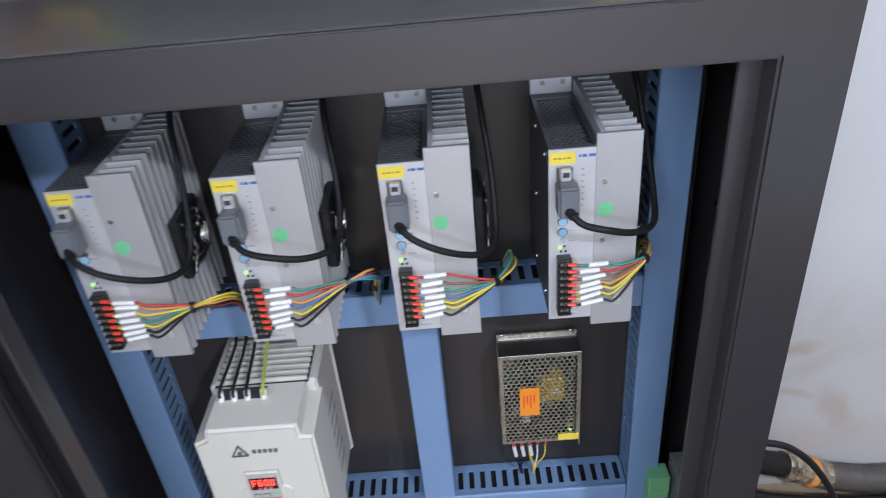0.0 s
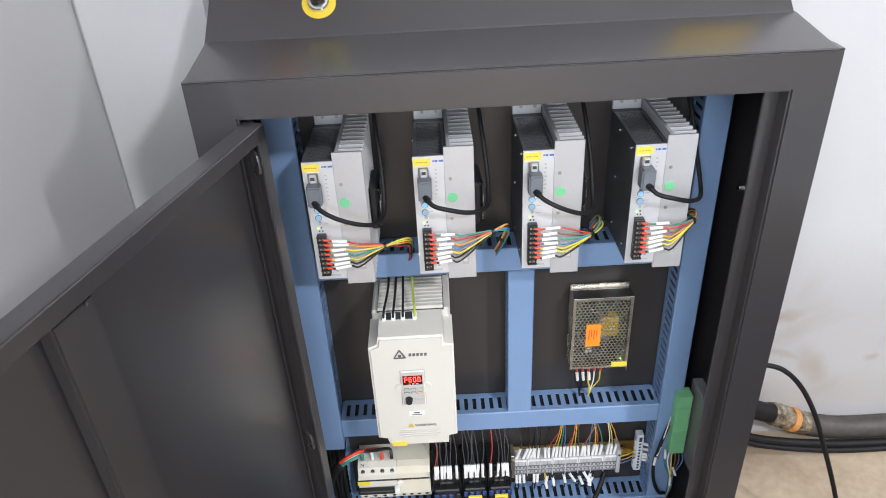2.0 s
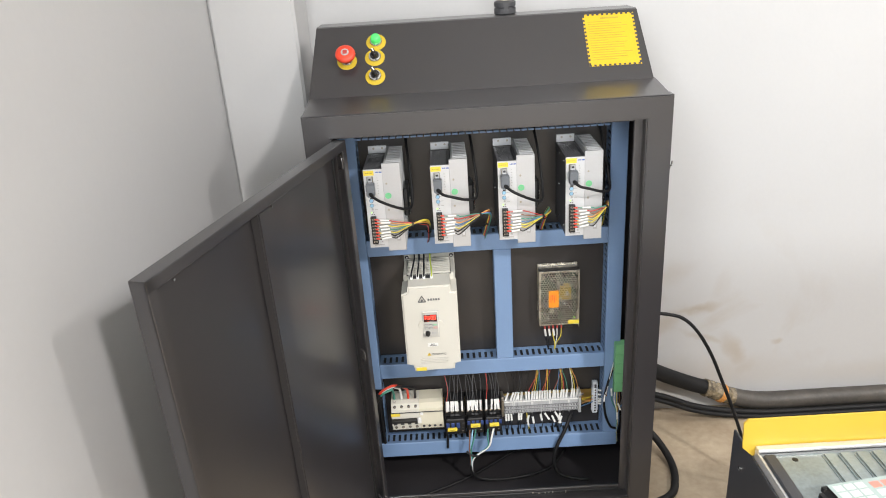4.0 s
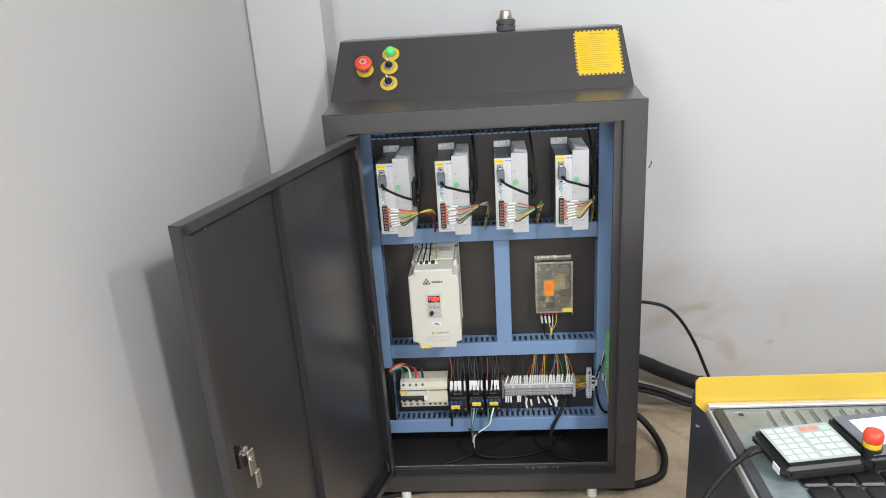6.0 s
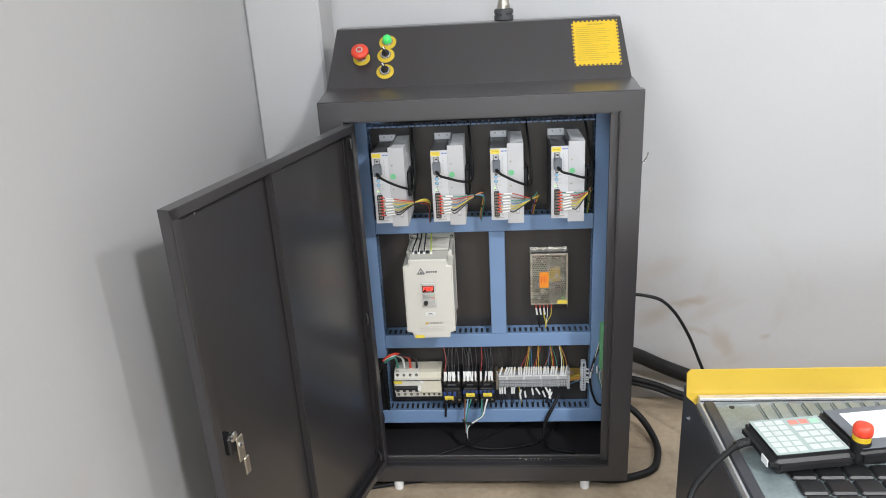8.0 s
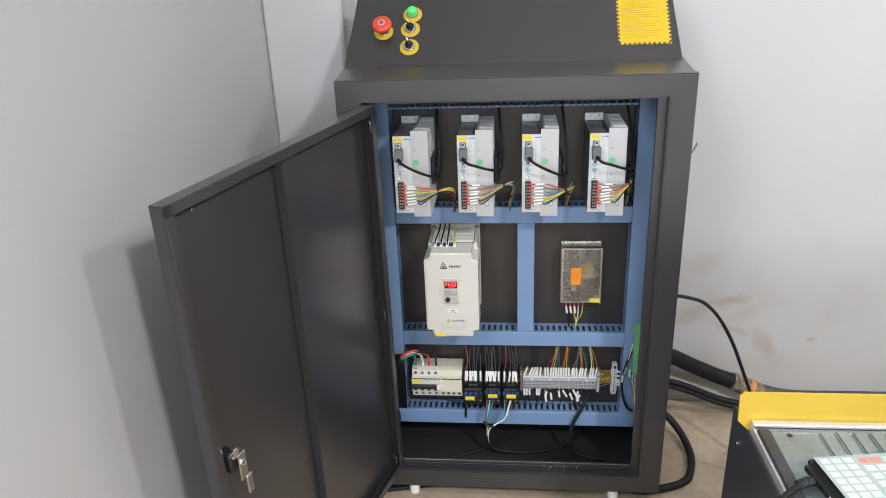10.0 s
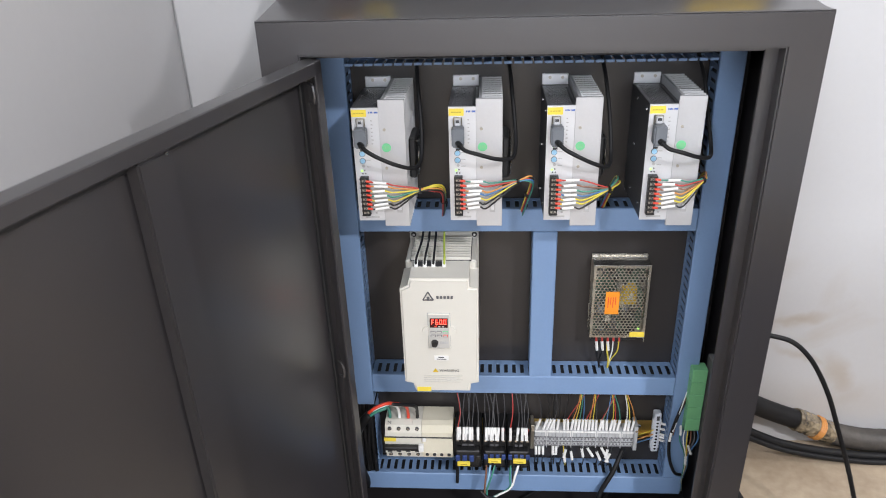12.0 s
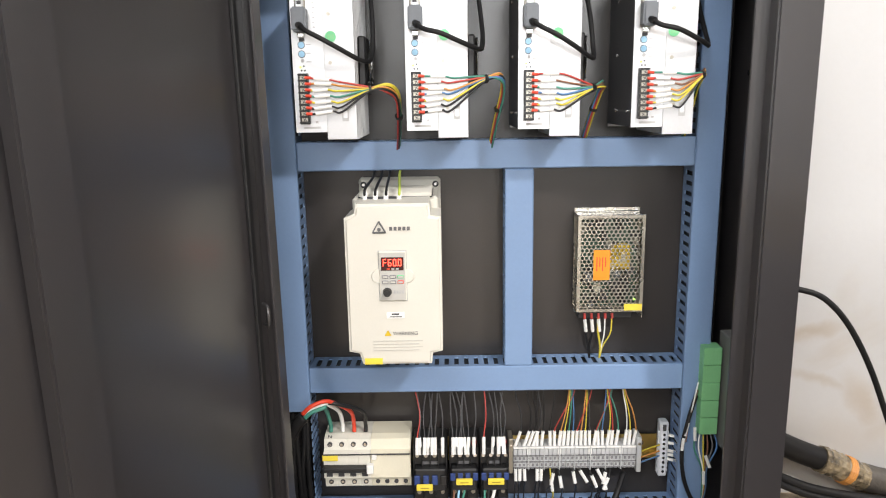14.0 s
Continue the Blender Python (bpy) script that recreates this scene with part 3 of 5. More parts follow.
# ---------------------------------------------------------------- stepper drives
def drive():
    """A drive, front left bottom corner at the origin, 169 mm high."""
    ob = new("stepper_drive")
    BASE[ob.name] = Vector((0, 0, 0))
    H, W1, W = 0.169, 0.042, 0.075
    D = PY - 0.073
    part("housing", box(0.0006, W1 - 0.001, 0.0018, D, 0.0005, H - 0.0016), M_BLACKBOX, ob, "black sheet steel housing")
    part("vented_top", perforated((0.0006, 0.0018, H), (1, 0, 0), (0, 1, 0), W1 - 0.002, D - 0.02, 0.0052, 0.0019), M_VENT, ob, "dark grey perforated top")
    face = bmesh.new()
    box(0, W1, 0, 0.0016, 0, H, 0.0004, face)
    part("front_plate", face, M_SILVER, ob, "silver printed front plate")
    part("heatsink_face", box(W1 - 0.004, W, -0.0005, 0.0035, -0.009, H + 0.011, 0.0006), M_HEAT, ob, "silver heatsink front")
    part("heatsink_base", box(W1, W1 + 0.004, 0.0035, D, -0.009, H + 0.011), M_FIN, ob)
    n = 10
    for i in range(n):
        y = 0.012 + i * (D - 0.014) / (n - 1)
        part("fin", box(W1 + 0.0041, W, y - 0.0017, y + 0.0017, -0.009, H + 0.011), M_FIN, ob)
    part("rear_flange", box(0.001, W1 - 0.001, D - 0.0025, D, -0.004, H + 0.015, 0.001), M_SILVER, ob)
    for x in (0.013, 0.032):
        screw(x, D - 0.0025, H + 0.009, 0.0024, ob, mat=M_STEEL)
    z = lambda d: H - d
    part("yellow_tag", box(0.0008, 0.0215, -0.0006, 0.0004, z(0.0125), z(0.0025)), M_TAG, ob, "yellow tag")
    tag = bmesh.new()
    for a, b in ((0.004, 0.0065), (0.0075, 0.0105), (0.0115, 0.0135), (0.0145, 0.018)):
        box(a, b, -0.0009, -0.0005, z(0.0082), z(0.0068), bm=tag)
    tagged(part("printed_bar", tag, M_OLIVE, ob), kind="stuff")
    logo = bmesh.new()
    for a, b in ((0.0245, 0.0262), (0.027, 0.0305), (0.0315, 0.0318), (0.0325, 0.0375)):
        box(a, b, -0.0003, 0.0004, z(0.0078), z(0.0055), bm=logo)
    tagged(part("logo_mark", logo, M_INKBLUE, ob), kind="stuff")
    legend = bmesh.new()
    for i in range(7):
        box(0.0265, 0.0285 + 0.001 * (i % 2), -0.0003, 0.0004, z(0.019 + i * 0.0055), z(0.0175 + i * 0.0055), bm=legend)
    for i in range(3):
        box(0.017, 0.023, -0.0003, 0.0004, z(0.066 + i * 0.01), z(0.0648 + i * 0.01), bm=legend)
    box(0.01, 0.03, -0.0003, 0.0004, z(0.1645), z(0.162), bm=legend)
    box(0.0245, 0.0275, -0.0003, 0.0004, z(0.158), z(0.1555), bm=legend)
    tagged(part("printed_bar", legend, M_INKGREY, ob), kind="stuff")
    for d in (0.031, 0.087):
        screw(0.0455, -0.0006, z(d), 0.0022, ob, mat=M_STEEL)
    screw(0.050, -0.0006, z(0.142), 0.0020, ob, mat=M_STEEL)
    part("round_sticker", rod((0.047, -0.0004, z(0.057)), (0.047, -0.0011, z(0.057)), 0.0065, 20), M_STICK, ob, "green round sticker")
    st = bmesh.new()
    for i in range(3):
        box(0.0435 + i * 0.0028, 0.0455 + i * 0.0028, -0.0014, -0.001, z(0.0595), z(0.0545), bm=st)
    part("printed_bar", st, M_GREEN, ob)
    # control plug with its screwed hood
    part("socket", box(0.0065, 0.019, -0.004, 0.001, z(0.0515), z(0.014), 0.001), M_STEEL, ob, "plated connector shell")
    part("plug_clip", box(0.0085, 0.0170, -0.0065, 0.0005, z(0.0575), z(0.0522), 0.0008), M_CHROME, ob, "bright plug clip")
    part("clip_slot", box(0.0096, 0.0159, -0.0012, 0.0004, z(0.0618), z(0.0580)), M_INK, ob)
    part("thumb_latch", box(0.0085, 0.0175, -0.0085, -0.003, z(0.025), z(0.0145), 0.0012), M_SILVER, ob, "bright latch")
    part("latch_slot", box(0.0105, 0.0155, -0.0092, -0.008, z(0.0205), z(0.0165)), M_INK, ob)
    hood = box(0.0050, 0.0220, -0.022, -0.003, z(0.052), z(0.0245), 0.002, seg=2)
    part("plug_hood", hood, M_GREY, ob, "grey plug hood")
    part("strain_relief", rod((0.0135, -0.020, z(0.045)), (0.0165, -0.026, z(0.047)), 0.0042, 12), M_BLACK, ob)
    for d in (0.066, 0.0765):
        dial = part("address_dial", rod((0.0118, 0.0005, z(d)), (0.0118, -0.0008, z(d)), 0.0044, 18), M_GREY, ob, "grey rimmed dial")
        part("dial_face", rod((0.0118, 0.0005, z(d)), (0.0118, -0.0014, z(d)), 0.0036, 18), M_LBLUE, dial, "pale blue dial face")
    part("reset_button", rod((0.0125, 0.0005, z(0.084)), (0.0125, -0.001, z(0.084)), 0.0022, 12), M_INKGREY, ob)
    part("status_light", rod((0.0095, 0.0005, z(0.0915)), (0.0095, -0.0012, z(0.0915)), 0.0014, 10), M_LED, ob, "lit green status light")
    for x, d in ((0.0135, 0.0905), (0.0105, 0.0955), (0.0145, 0.0955)):
        part("indicator", rod((x, 0.0005, z(d)), (x, -0.0006, z(d)), 0.0011, 8), M_INK, ob)
    tb = box(0.0068, 0.0186, -0.0075, 0.0015, z(0.1585), z(0.099), 0.0005)
    for i in range(9):
        d = 0.1005 + i * 0.00703
        box(0.0068, 0.0186, -0.0108, -0.007, z(d + 0.0007), z(d - 0.0007), bm=tb)
    tblock = part("terminal_block", tb, M_BLACK, ob, "black screw terminal block")
    for i in range(8):
        d = 0.104 + i * 0.00703
        part("clamp_plate", box(0.0092, 0.0164, -0.0079, -0.0070, z(d + 0.0021), z(d - 0.0021)), M_STEEL, tblock)
        bm = box(0.0100, 0.0156, -0.0083, -0.0078, z(d + 0.0004), z(d - 0.0004), m=Matrix.Translation((0.0128, 0, z(d))) @ Matrix.Rotation(radians(35), 4, "Y") @ Matrix.Translation((-0.0128, 0, -z(d))))
        box(0.0100, 0.0156, -0.0083, -0.0078, z(d + 0.0004), z(d - 0.0004), bm=bm, m=Matrix.Translation((0.0128, 0, z(d))) @ Matrix.Rotation(radians(125), 4, "Y") @ Matrix.Translation((-0.0128, 0, -z(d))))
        part("cross_slot", bm, M_INK, tblock)
    part("rating_sticker", box(0.057, 0.065, -0.0010, -0.0004, z(0.156), z(0.140)), M_INKGREY, ob)
    part("rating_sticker_field", box(0.0585, 0.0635, -0.0013, -0.0009, z(0.152), z(0.1435)), M_SILVER, ob)
    # side screws on the black housing
    for y, d in ((0.02, 0.012), (0.02, 0.15), (0.08, 0.012), (0.08, 0.08), (0.08, 0.15)):
        part("side_screw", rod((0.0008, y, z(d)), (-0.0012, y, z(d)), 0.0022, 8), M_CHROME, ob)
    # small fan on the heatsink's side, seen edge on
    fan = box(W, W + 0.010, 0.030, 0.090, 0.055, 0.115, 0.002)
    fan = part("cooling_fan", fan, M_BLACK, ob, "black cooling fan")
    guard = bmesh.new()
    for r in (0.012, 0.019, 0.026):
        ring = [(W + 0.0125, 0.06 + r * math.cos(a), 0.085 + r * math.sin(a)) for a in (2 * math.pi * k / 16 for k in range(17))]
        tube(ring, 0.0012, 6, 1, guard)
    for a in (45, 135, 225, 315):
        c, s = math.cos(radians(a)), math.sin(radians(a))
        tube([(W + 0.0125, 0.06 + 0.008 * c, 0.085 + 0.008 * s), (W + 0.012, 0.06 + 0.036 * c, 0.085 + 0.036 * s)], 0.0013, 6, 1, guard)
    part("finger_guard", guard, M_CHROME, fan, "bright wire finger guard")
    return tagged(ob, "silver stepper motor drive with black vented housing and finned heatsink", "motor drive", "motor drives in a row")


DRIVES = [(-0.247, 0.073, -0.2965), (-0.112, 0.073, -0.2965), (0.023, 0.073, -0.2965), (0.160, 0.073, -0.2965)]
first = drive()
first.matrix_basis = Matrix.Translation((DRIVES[0][0], DRIVES[0][1], DRIVES[0][2] + FLOOR))
for d in DRIVES[1:]:
    copy_thing(first, Matrix.Translation((d[0], d[1], d[2] + FLOOR)))

SLEEVE = 0.021
# per drive: colours of the wires from the top terminal down, and the line of the bundle
LOOMS = [
    ([M_WRED, M_WORANGE, M_WYEL, M_WGREEN, M_WYEL, M_BLACK, M_BLACK], [(0.090, -0.008, 0.050), (0.112, -0.004, 0.052), (0.124, 0.016, 0.040), (0.123, 0.045, 0.004), (0.118, 0.09, -0.03)]),
    ([M_WGREEN, M_WRED, M_WORANGE, M_WBLUE, M_WYEL, M_BLACK, M_BLACK], [(0.094, -0.004, 0.060), (0.114, 0.006, 0.062), (0.118, 0.026, 0.045), (0.112, 0.05, 0.012), (0.106, 0.09, -0.03)]),
    ([M_WRED, M_WBROWN, M_WGREEN, M_WBLUE, M_WYEL, M_WYEL, M_BLACK], [(0.088, -0.002, 0.048), (0.106, 0.018, 0.052), (0.108, 0.045, 0.045), (0.101, 0.07, 0.01), (0.096, 0.1, -0.03)]),
    ([M_WGREEN, M_WRED, M_WBROWN, M_WORANGE, M_WYEL, M_WYEL, M_BLACK], [(0.081, -0.004, 0.060), (0.088, 0.010, 0.064), (0.090, 0.04, 0.048), (0.092, 0.07, 0.01), (0.092, 0.1, -0.03)]),
]
rnd = random.Random(4)
for (dx, dy, dz), (colours, bundle) in zip(DRIVES, LOOMS):
    loom = thing("wire_loom", (dx + 0.02, dy, dz), "bundle of coloured wires with white marker sleeves from a drive", "wires", "drive wire bundles")
    for i, mat in enumerate(colours):
        z = dz + 0.169 - 0.104 - i * 0.00703
        x, y = dx + 0.0155, dy - 0.0095
        part("ferrule", rod((x, y, z), (x + 0.0072, y - 0.0005, z - 0.0005), 0.0018, 8), M_RED, loom, "red crimped ferrule")
        aim = Vector((dx + bundle[0][0], dy + bundle[0][1], dz + bundle[0][2] + (3 - i) * 0.0011))
        a = Vector((x + 0.0074, y - 0.0005, z - 0.0005))
        s0 = a + Vector((0.0012 + (0.010 if i == 0 else 0.003) * rnd.random(), -0.001, rnd.uniform(-0.0012, 0.0008)))
        way = (Vector((aim.x, aim.y, (aim.z + 2.5 * z) / 3.5)) - a).normalized()
        s1 = s0 + way * SLEEVE * rnd.uniform(0.8, 1.0) + Vector((0, 0, rnd.uniform(-0.0012, 0.0012)))
        part("marker_sleeve", rod(s0, s1, 0.0020, 8), M_WHITE, loom, "white printed marker sleeve")
        off = Vector((rnd.uniform(-1, 1), rnd.uniform(-1, 1), ((i * 3) % 7 - 3) * 0.6)) * 0.0024
        pts = [a, s0, s1, s1 + way * 0.012 + Vector((0, -0.002, -0.002)), aim] + [Vector((dx, dy, dz)) + Vector(q) + off for q in bundle[1:]]
        part("wire", tube(pts, 0.00125, 6, 5), mat, loom, smooth=True)
    b0 = Vector((dx, dy, dz)) + Vector(bundle[0])
    b1 = Vector((dx, dy, dz)) + Vector(bundle[1])
    w = (b1 - b0).normalized()
    part("cable_tie", rod(b0 + w * 0.001, b0 + w * 0.004, 0.0053, 10), M_BLACK, loom, "black cable tie")
    b2, b3 = (Vector((dx, dy, dz)) + Vector(bundle[2]), Vector((dx, dy, dz)) + Vector(bundle[3]))
    mid, w = b2 * 0.35 + b3 * 0.65, (b3 - b2).normalized()
    part("cable_tie", rod(mid - w * 0.0015, mid + w * 0.0015, 0.0055, 10), M_BLACK, loom, "black cable tie")
    # control cable: sags from the plug, loops back beside the heatsink and climbs to the top duct
    cable = thing("control_cable", (dx + 0.016, dy - 0.02, dz + 0.1), "black round control cable looping from a drive's plug", "cable", "control cables")
    o = Vector((dx, dy, dz))
    lift = 0.0 if dx in (DRIVES[0][0], DRIVES[2][0]) else 0.012
    line = [(0.0150, -0.024, 0.123), (0.024, -0.031, 0.1165), (0.042, -0.034, 0.107 + 0.4 * lift), (0.064, -0.026, 0.0945 + 0.7 * lift), (0.082, -0.010, 0.0845 + lift), (0.0915, 0.008, 0.0840 + lift), (0.0940, 0.026, 0.098 + lift), (0.0930, 0.045, 0.135), (0.088, 0.07, 0.185), (0.085, 0.10, 0.212), (0.085, 0.11, 0.225)]
    part("sheath", tube([o + Vector(q) for q in line], 0.0029, 10, 7), M_RUBBER, cable, smooth=True)

# ---------------------------------------------------------------- inverter
VX0, VX1, VZ0, VZ1, VY = -0.191, -0.0725, -0.588, -0.382, 0.048
inv = thing("frequency_inverter", ((VX0 + VX1) / 2, PY, VZ0), "cream plastic frequency inverter with red display and keypad", "inverter")
body = prism([(VX0, VZ0 + 0.017), (VX0 + 0.013, VZ0 + 0.014), (VX0 + 0.017, VZ0), (VX1 - 0.014, VZ0), (VX1 - 0.0125, VZ0 + 0.014), (VX1, VZ0 + 0.017), (VX1, VZ1 - 0.017), (VX1 - 0.0125, VZ1 - 0.015), (VX1 - 0.014, VZ1), (VX0 + 0.015, VZ1), (VX0 + 0.0125, VZ1 - 0.012), (VX0, VZ1 - 0.018)], VY, VY + 0.07, 0.0035, 3)
part("front_cover", body, M_CREAM, inv, "cream front cover")
part("rear_body", box(VX0 + 0.003, VX1 - 0.003, VY + 0.065, PY - 0.008, VZ0 + 0.014, VZ1 - 0.001, 0.003), M_CREAM, inv)
base = bmesh.new()
box(VX0 + 0.002, VX1 - 0.001, PY - 0.009, PY - 0.0005, VZ0 + 0.004, VZ1 + 0.016, 0.004, base)
part("base_plate", base, M_CREAM, inv)
for x in (VX0 + 0.009, VX1 - 0.008):
    part("mounting_hole", rod((x, PY - 0.0085, VZ1 + 0.006), (x, PY - 0.0100, VZ1 + 0.006), 0.0045, 14), M_BLACK, inv, "dark mounting hole")
    part("mounting_screw", rod((x, PY - 0.009, VZ1 + 0.006), (x, PY - 0.0115, VZ1 + 0.006), 0.0022, 8), M_CHROME, inv)
for i in range(9):
    y = VY + 0.064 + i * 0.0092
    part("vent_slat", box(VX0 + 0.012, VX1 - 0.012, y, y + 0.004, VZ1 - 0.002, VZ1 + 0.005, 0.0008), M_CREAM, inv)
part("vent_shadow_plate", box(VX0 + 0.011, VX1 - 0.011, VY + 0.062, VY + 0.148, VZ1 - 0.0012, VZ1 + 0.0004), M_BLACK, inv)
for i in range(6):
    z = VZ0 + 0.045 + i * 0.018
    part("side_vent", box(VX1 - 0.0036, VX1 - 0.0024, VY + 0.075, VY + 0.115, z, z + 0.010), M_INKGREY, inv)
part("terminal_recess", box(VX0 + 0.018, VX0 + 0.066, VY + 0.042, VY + 0.058, VZ1 - 0.001, VZ1 + 0.0012), M_INK, inv, "dark terminal recess")
for i, mat in enumerate((M_RUBBER, M_RUBBER, M_RUBBER, M_GNYL)):
    x = VX0 + 0.022 + i * 0.0135 + (0.003 if i == 3 else 0)
    part("marker_sleeve", rod((x, VY + 0.042, VZ1 - 0.002), (x + 0.0005, VY + 0.044, VZ1 + 0.010), 0.0032, 8), M_WHITE, inv, "white marker sleeve")
    part("wire", tube([(x, VY + 0.043, VZ1), (x + 0.001, VY + 0.045, VZ1 + 0.013), (x + 0.007 - 0.003 * i, VY + 0.098, VZ1 + 0.024), (x + 0.005 - 0.002 * i, PY - 0.028, VZ1 + 0.038)], 0.0018, 8), mat, inv, smooth=True)
fy = VY - 0.0006
# maker's mark as plain shapes
cx = VX0 + 0.043
mark = bmesh.new()
corner = [Vector((cx + 0.0092 * math.cos(radians(a)), fy - 0.0002, -0.4125 + 0.0092 * math.sin(radians(a)))) for a in (90, 210, 330)]
for a, b in zip(corner, corner[1:] + corner[:1]):
    tube([a, b], 0.0011, 4, 1, mark)
rod((cx, fy, -0.4135), (cx, fy - 0.0004, -0.4135), 0.0024, 12, mark)
part("maker_mark", mark, M_WGREY, inv)
lg = bmesh.new()
for i in range(5):
    a = cx + 0.0125 + i * 0.0054
    box(a, a + 0.0036, fy - 0.0003, fy + 0.0005, -0.4148, -0.4102, bm=lg)
part("maker_mark", lg, M_WGREY, inv)
# keypad
KX0, KX1, KZ1, KZ0 = VX0 + 0.0415, VX0 + 0.075, -0.4405, -0.503
part("keypad_gap", box(KX0 - 0.0008, KX1 + 0.0008, fy - 0.0004, fy + 0.001, KZ0 - 0.0008, KZ1 + 0.0008), M_INKGREY, inv)
pad = part("keypad", box(KX0, KX1, fy - 0.0025, fy + 0.001, KZ0, KZ1, 0.0008), M_CREAM2, inv, "ivory keypad unit")
part("keypad_field", box(KX0 + 0.0012, KX1 - 0.0012, fy - 0.003, fy - 0.002, KZ0 + 0.0012, KZ1 - 0.0012), M_PADGREY, pad, "silver keypad film")
part("display_window", box(KX0 + 0.0028, KX1 - 0.003, fy - 0.0036, fy - 0.0028, KZ1 - 0.0235, KZ1 - 0.007), M_REDGLASS, pad, "dark red display window")
SEG = {"F": "afeg", "6": "afedcg", "0": "abcdef"}


def digit(ch, x, z, w, h, y, t=0.0009):
    bm = bmesh.new()
    lay = {"a": (x, x + w, z + h - t, z + h), "d": (x, x + w, z, z + t), "g": (x, x + w, z + h / 2 - t / 2, z + h / 2 + t / 2), "f": (x, x + t, z + h / 2, z + h), "e": (x, x + t, z, z + h / 2), "b": (x + w - t, x + w, z + h / 2, z + h), "c": (x + w - t, x + w, z, z + h / 2)}
    for s in SEG[ch]:
        a = lay[s]
        box(a[0], a[1], y - 0.0004, y, a[2], a[3], bm=bm)
    return bm


for i, ch in enumerate("F600"):
    part("lit_digit", digit(ch, KX0 + 0.0052 + i * 0.0062, KZ1 - 0.0180, 0.0042, 0.0088, fy - 0.0036), M_REDLED, pad, "glowing red digit")
part("decimal_point", box(KX0 + 0.0223, KX0 + 0.0232, fy - 0.004, fy - 0.0036, KZ1 - 0.018, KZ1 - 0.0171), M_REDLED, pad)
for i in range(3):
    part("indicator", box(KX0 + 0.010 + i * 0.0055, KX0 + 0.0135 + i * 0.0055, fy - 0.004, fy - 0.0036, KZ1 - 0.0225, KZ1 - 0.0208), M_RED if i == 0 else M_INKGREY, pad)
for r in range(2):
    for c in range(3):
        x, z = KX0 + 0.0035 + c * 0.0095, KZ1 - 0.0295 - r * 0.0068
        mat = (M_STICK if r == 0 else M_RED) if c == 2 else M_SLOT
        part("key", box(x, x + 0.0078, fy - 0.0042, fy - 0.0028, z - 0.0042, z, 0.0005), mat, pad)
        part("key_face", box(x + 0.0009, x + 0.0069, fy - 0.0045, fy - 0.0041, z - 0.0034, z - 0.0008), M_PADGREY, pad)
kn = rod((KX0 + 0.0095, fy - 0.003, KZ0 + 0.0115), (KX0 + 0.0095, fy - 0.010, KZ0 + 0.0115), 0.0056, 20, r2=0.0046)
box(KX0 + 0.0088, KX0 + 0.0102, fy - 0.0108, fy - 0.0098, KZ0 + 0.008, KZ0 + 0.015, bm=kn)
part("speed_knob", kn, M_BLACK, pad, "black turning knob")
pr = bmesh.new()
for i in range(4):
    box(KX0 + 0.0175 + i * 0.0034, KX0 + 0.020 + i * 0.0034, fy - 0.0033, fy - 0.0028, KZ0 + 0.0095, KZ0 + 0.0135, bm=pr)
part("printed_bar", pr, M_INKGREY, pad)
part("keypad_notch", rod((KX0 - 0.001, fy + 0.0005, KZ0 + 0.031), (KX0 - 0.001, fy - 0.0014, KZ0 + 0.031), 0.0088, 24, r2=0.0080), M_CREAM, inv)
part("keypad_notch", rod((KX1 + 0.001, fy + 0.0005, KZ0 + 0.031), (KX1 + 0.001, fy - 0.0014, KZ0 + 0.031), 0.0088, 24, r2=0.0080), M_CREAM, inv)
lab = box(KX0 + 0.0075, KX0 + 0.030, fy - 0.0003, fy + 0.001, -0.5265, -0.5185)
part("rating_label", lab, M_WHITE, inv, "small white rating label")
bars = bmesh.new()
box(KX0 + 0.014, KX0 + 0.023, fy - 0.0005, fy, -0.5218, -0.5200, bm=bars)
box(KX0 + 0.011, KX0 + 0.0265, fy - 0.0005, fy, -0.5250, -0.5238, bm=bars)
part("printed_bar", bars, M_INK, inv)
words("WARNING", 0.0065, Matrix.Translation((KX0 + 0.0305, fy - 0.0002, -0.5465)) @ Matrix.Rotation(radians(90), 4, "X"), M_WGREY, inv)
tri = bmesh.new()
tri.faces.new([tri.verts.new((KX0 + 0.0085 + 0.0052 * math.cos(radians(a)), fy - 0.0002, -0.5468 + 0.0052 * math.sin(radians(a)))) for a in (90, 210, 330)])
part("warning_triangle", tri, M_YELLOW, inv, "yellow warning triangle")
fine = bmesh.new()
for i in range(4):
    box(VX0 + 0.031, VX0 + 0.093 - 0.004 * (i % 2), fy - 0.0003, fy + 0.0005, -0.5565 - i * 0.0040, -0.5558 - i * 0.0040, bm=fine)
part("printed_bar", fine, M_FAINT, inv)
part("yellow_tag", box(VX0 + 0.0195, VX0 + 0.042, fy - 0.0004, fy + 0.001, VZ0 + 0.001, VZ0 + 0.009), M_TAG, inv, "yellow tag")

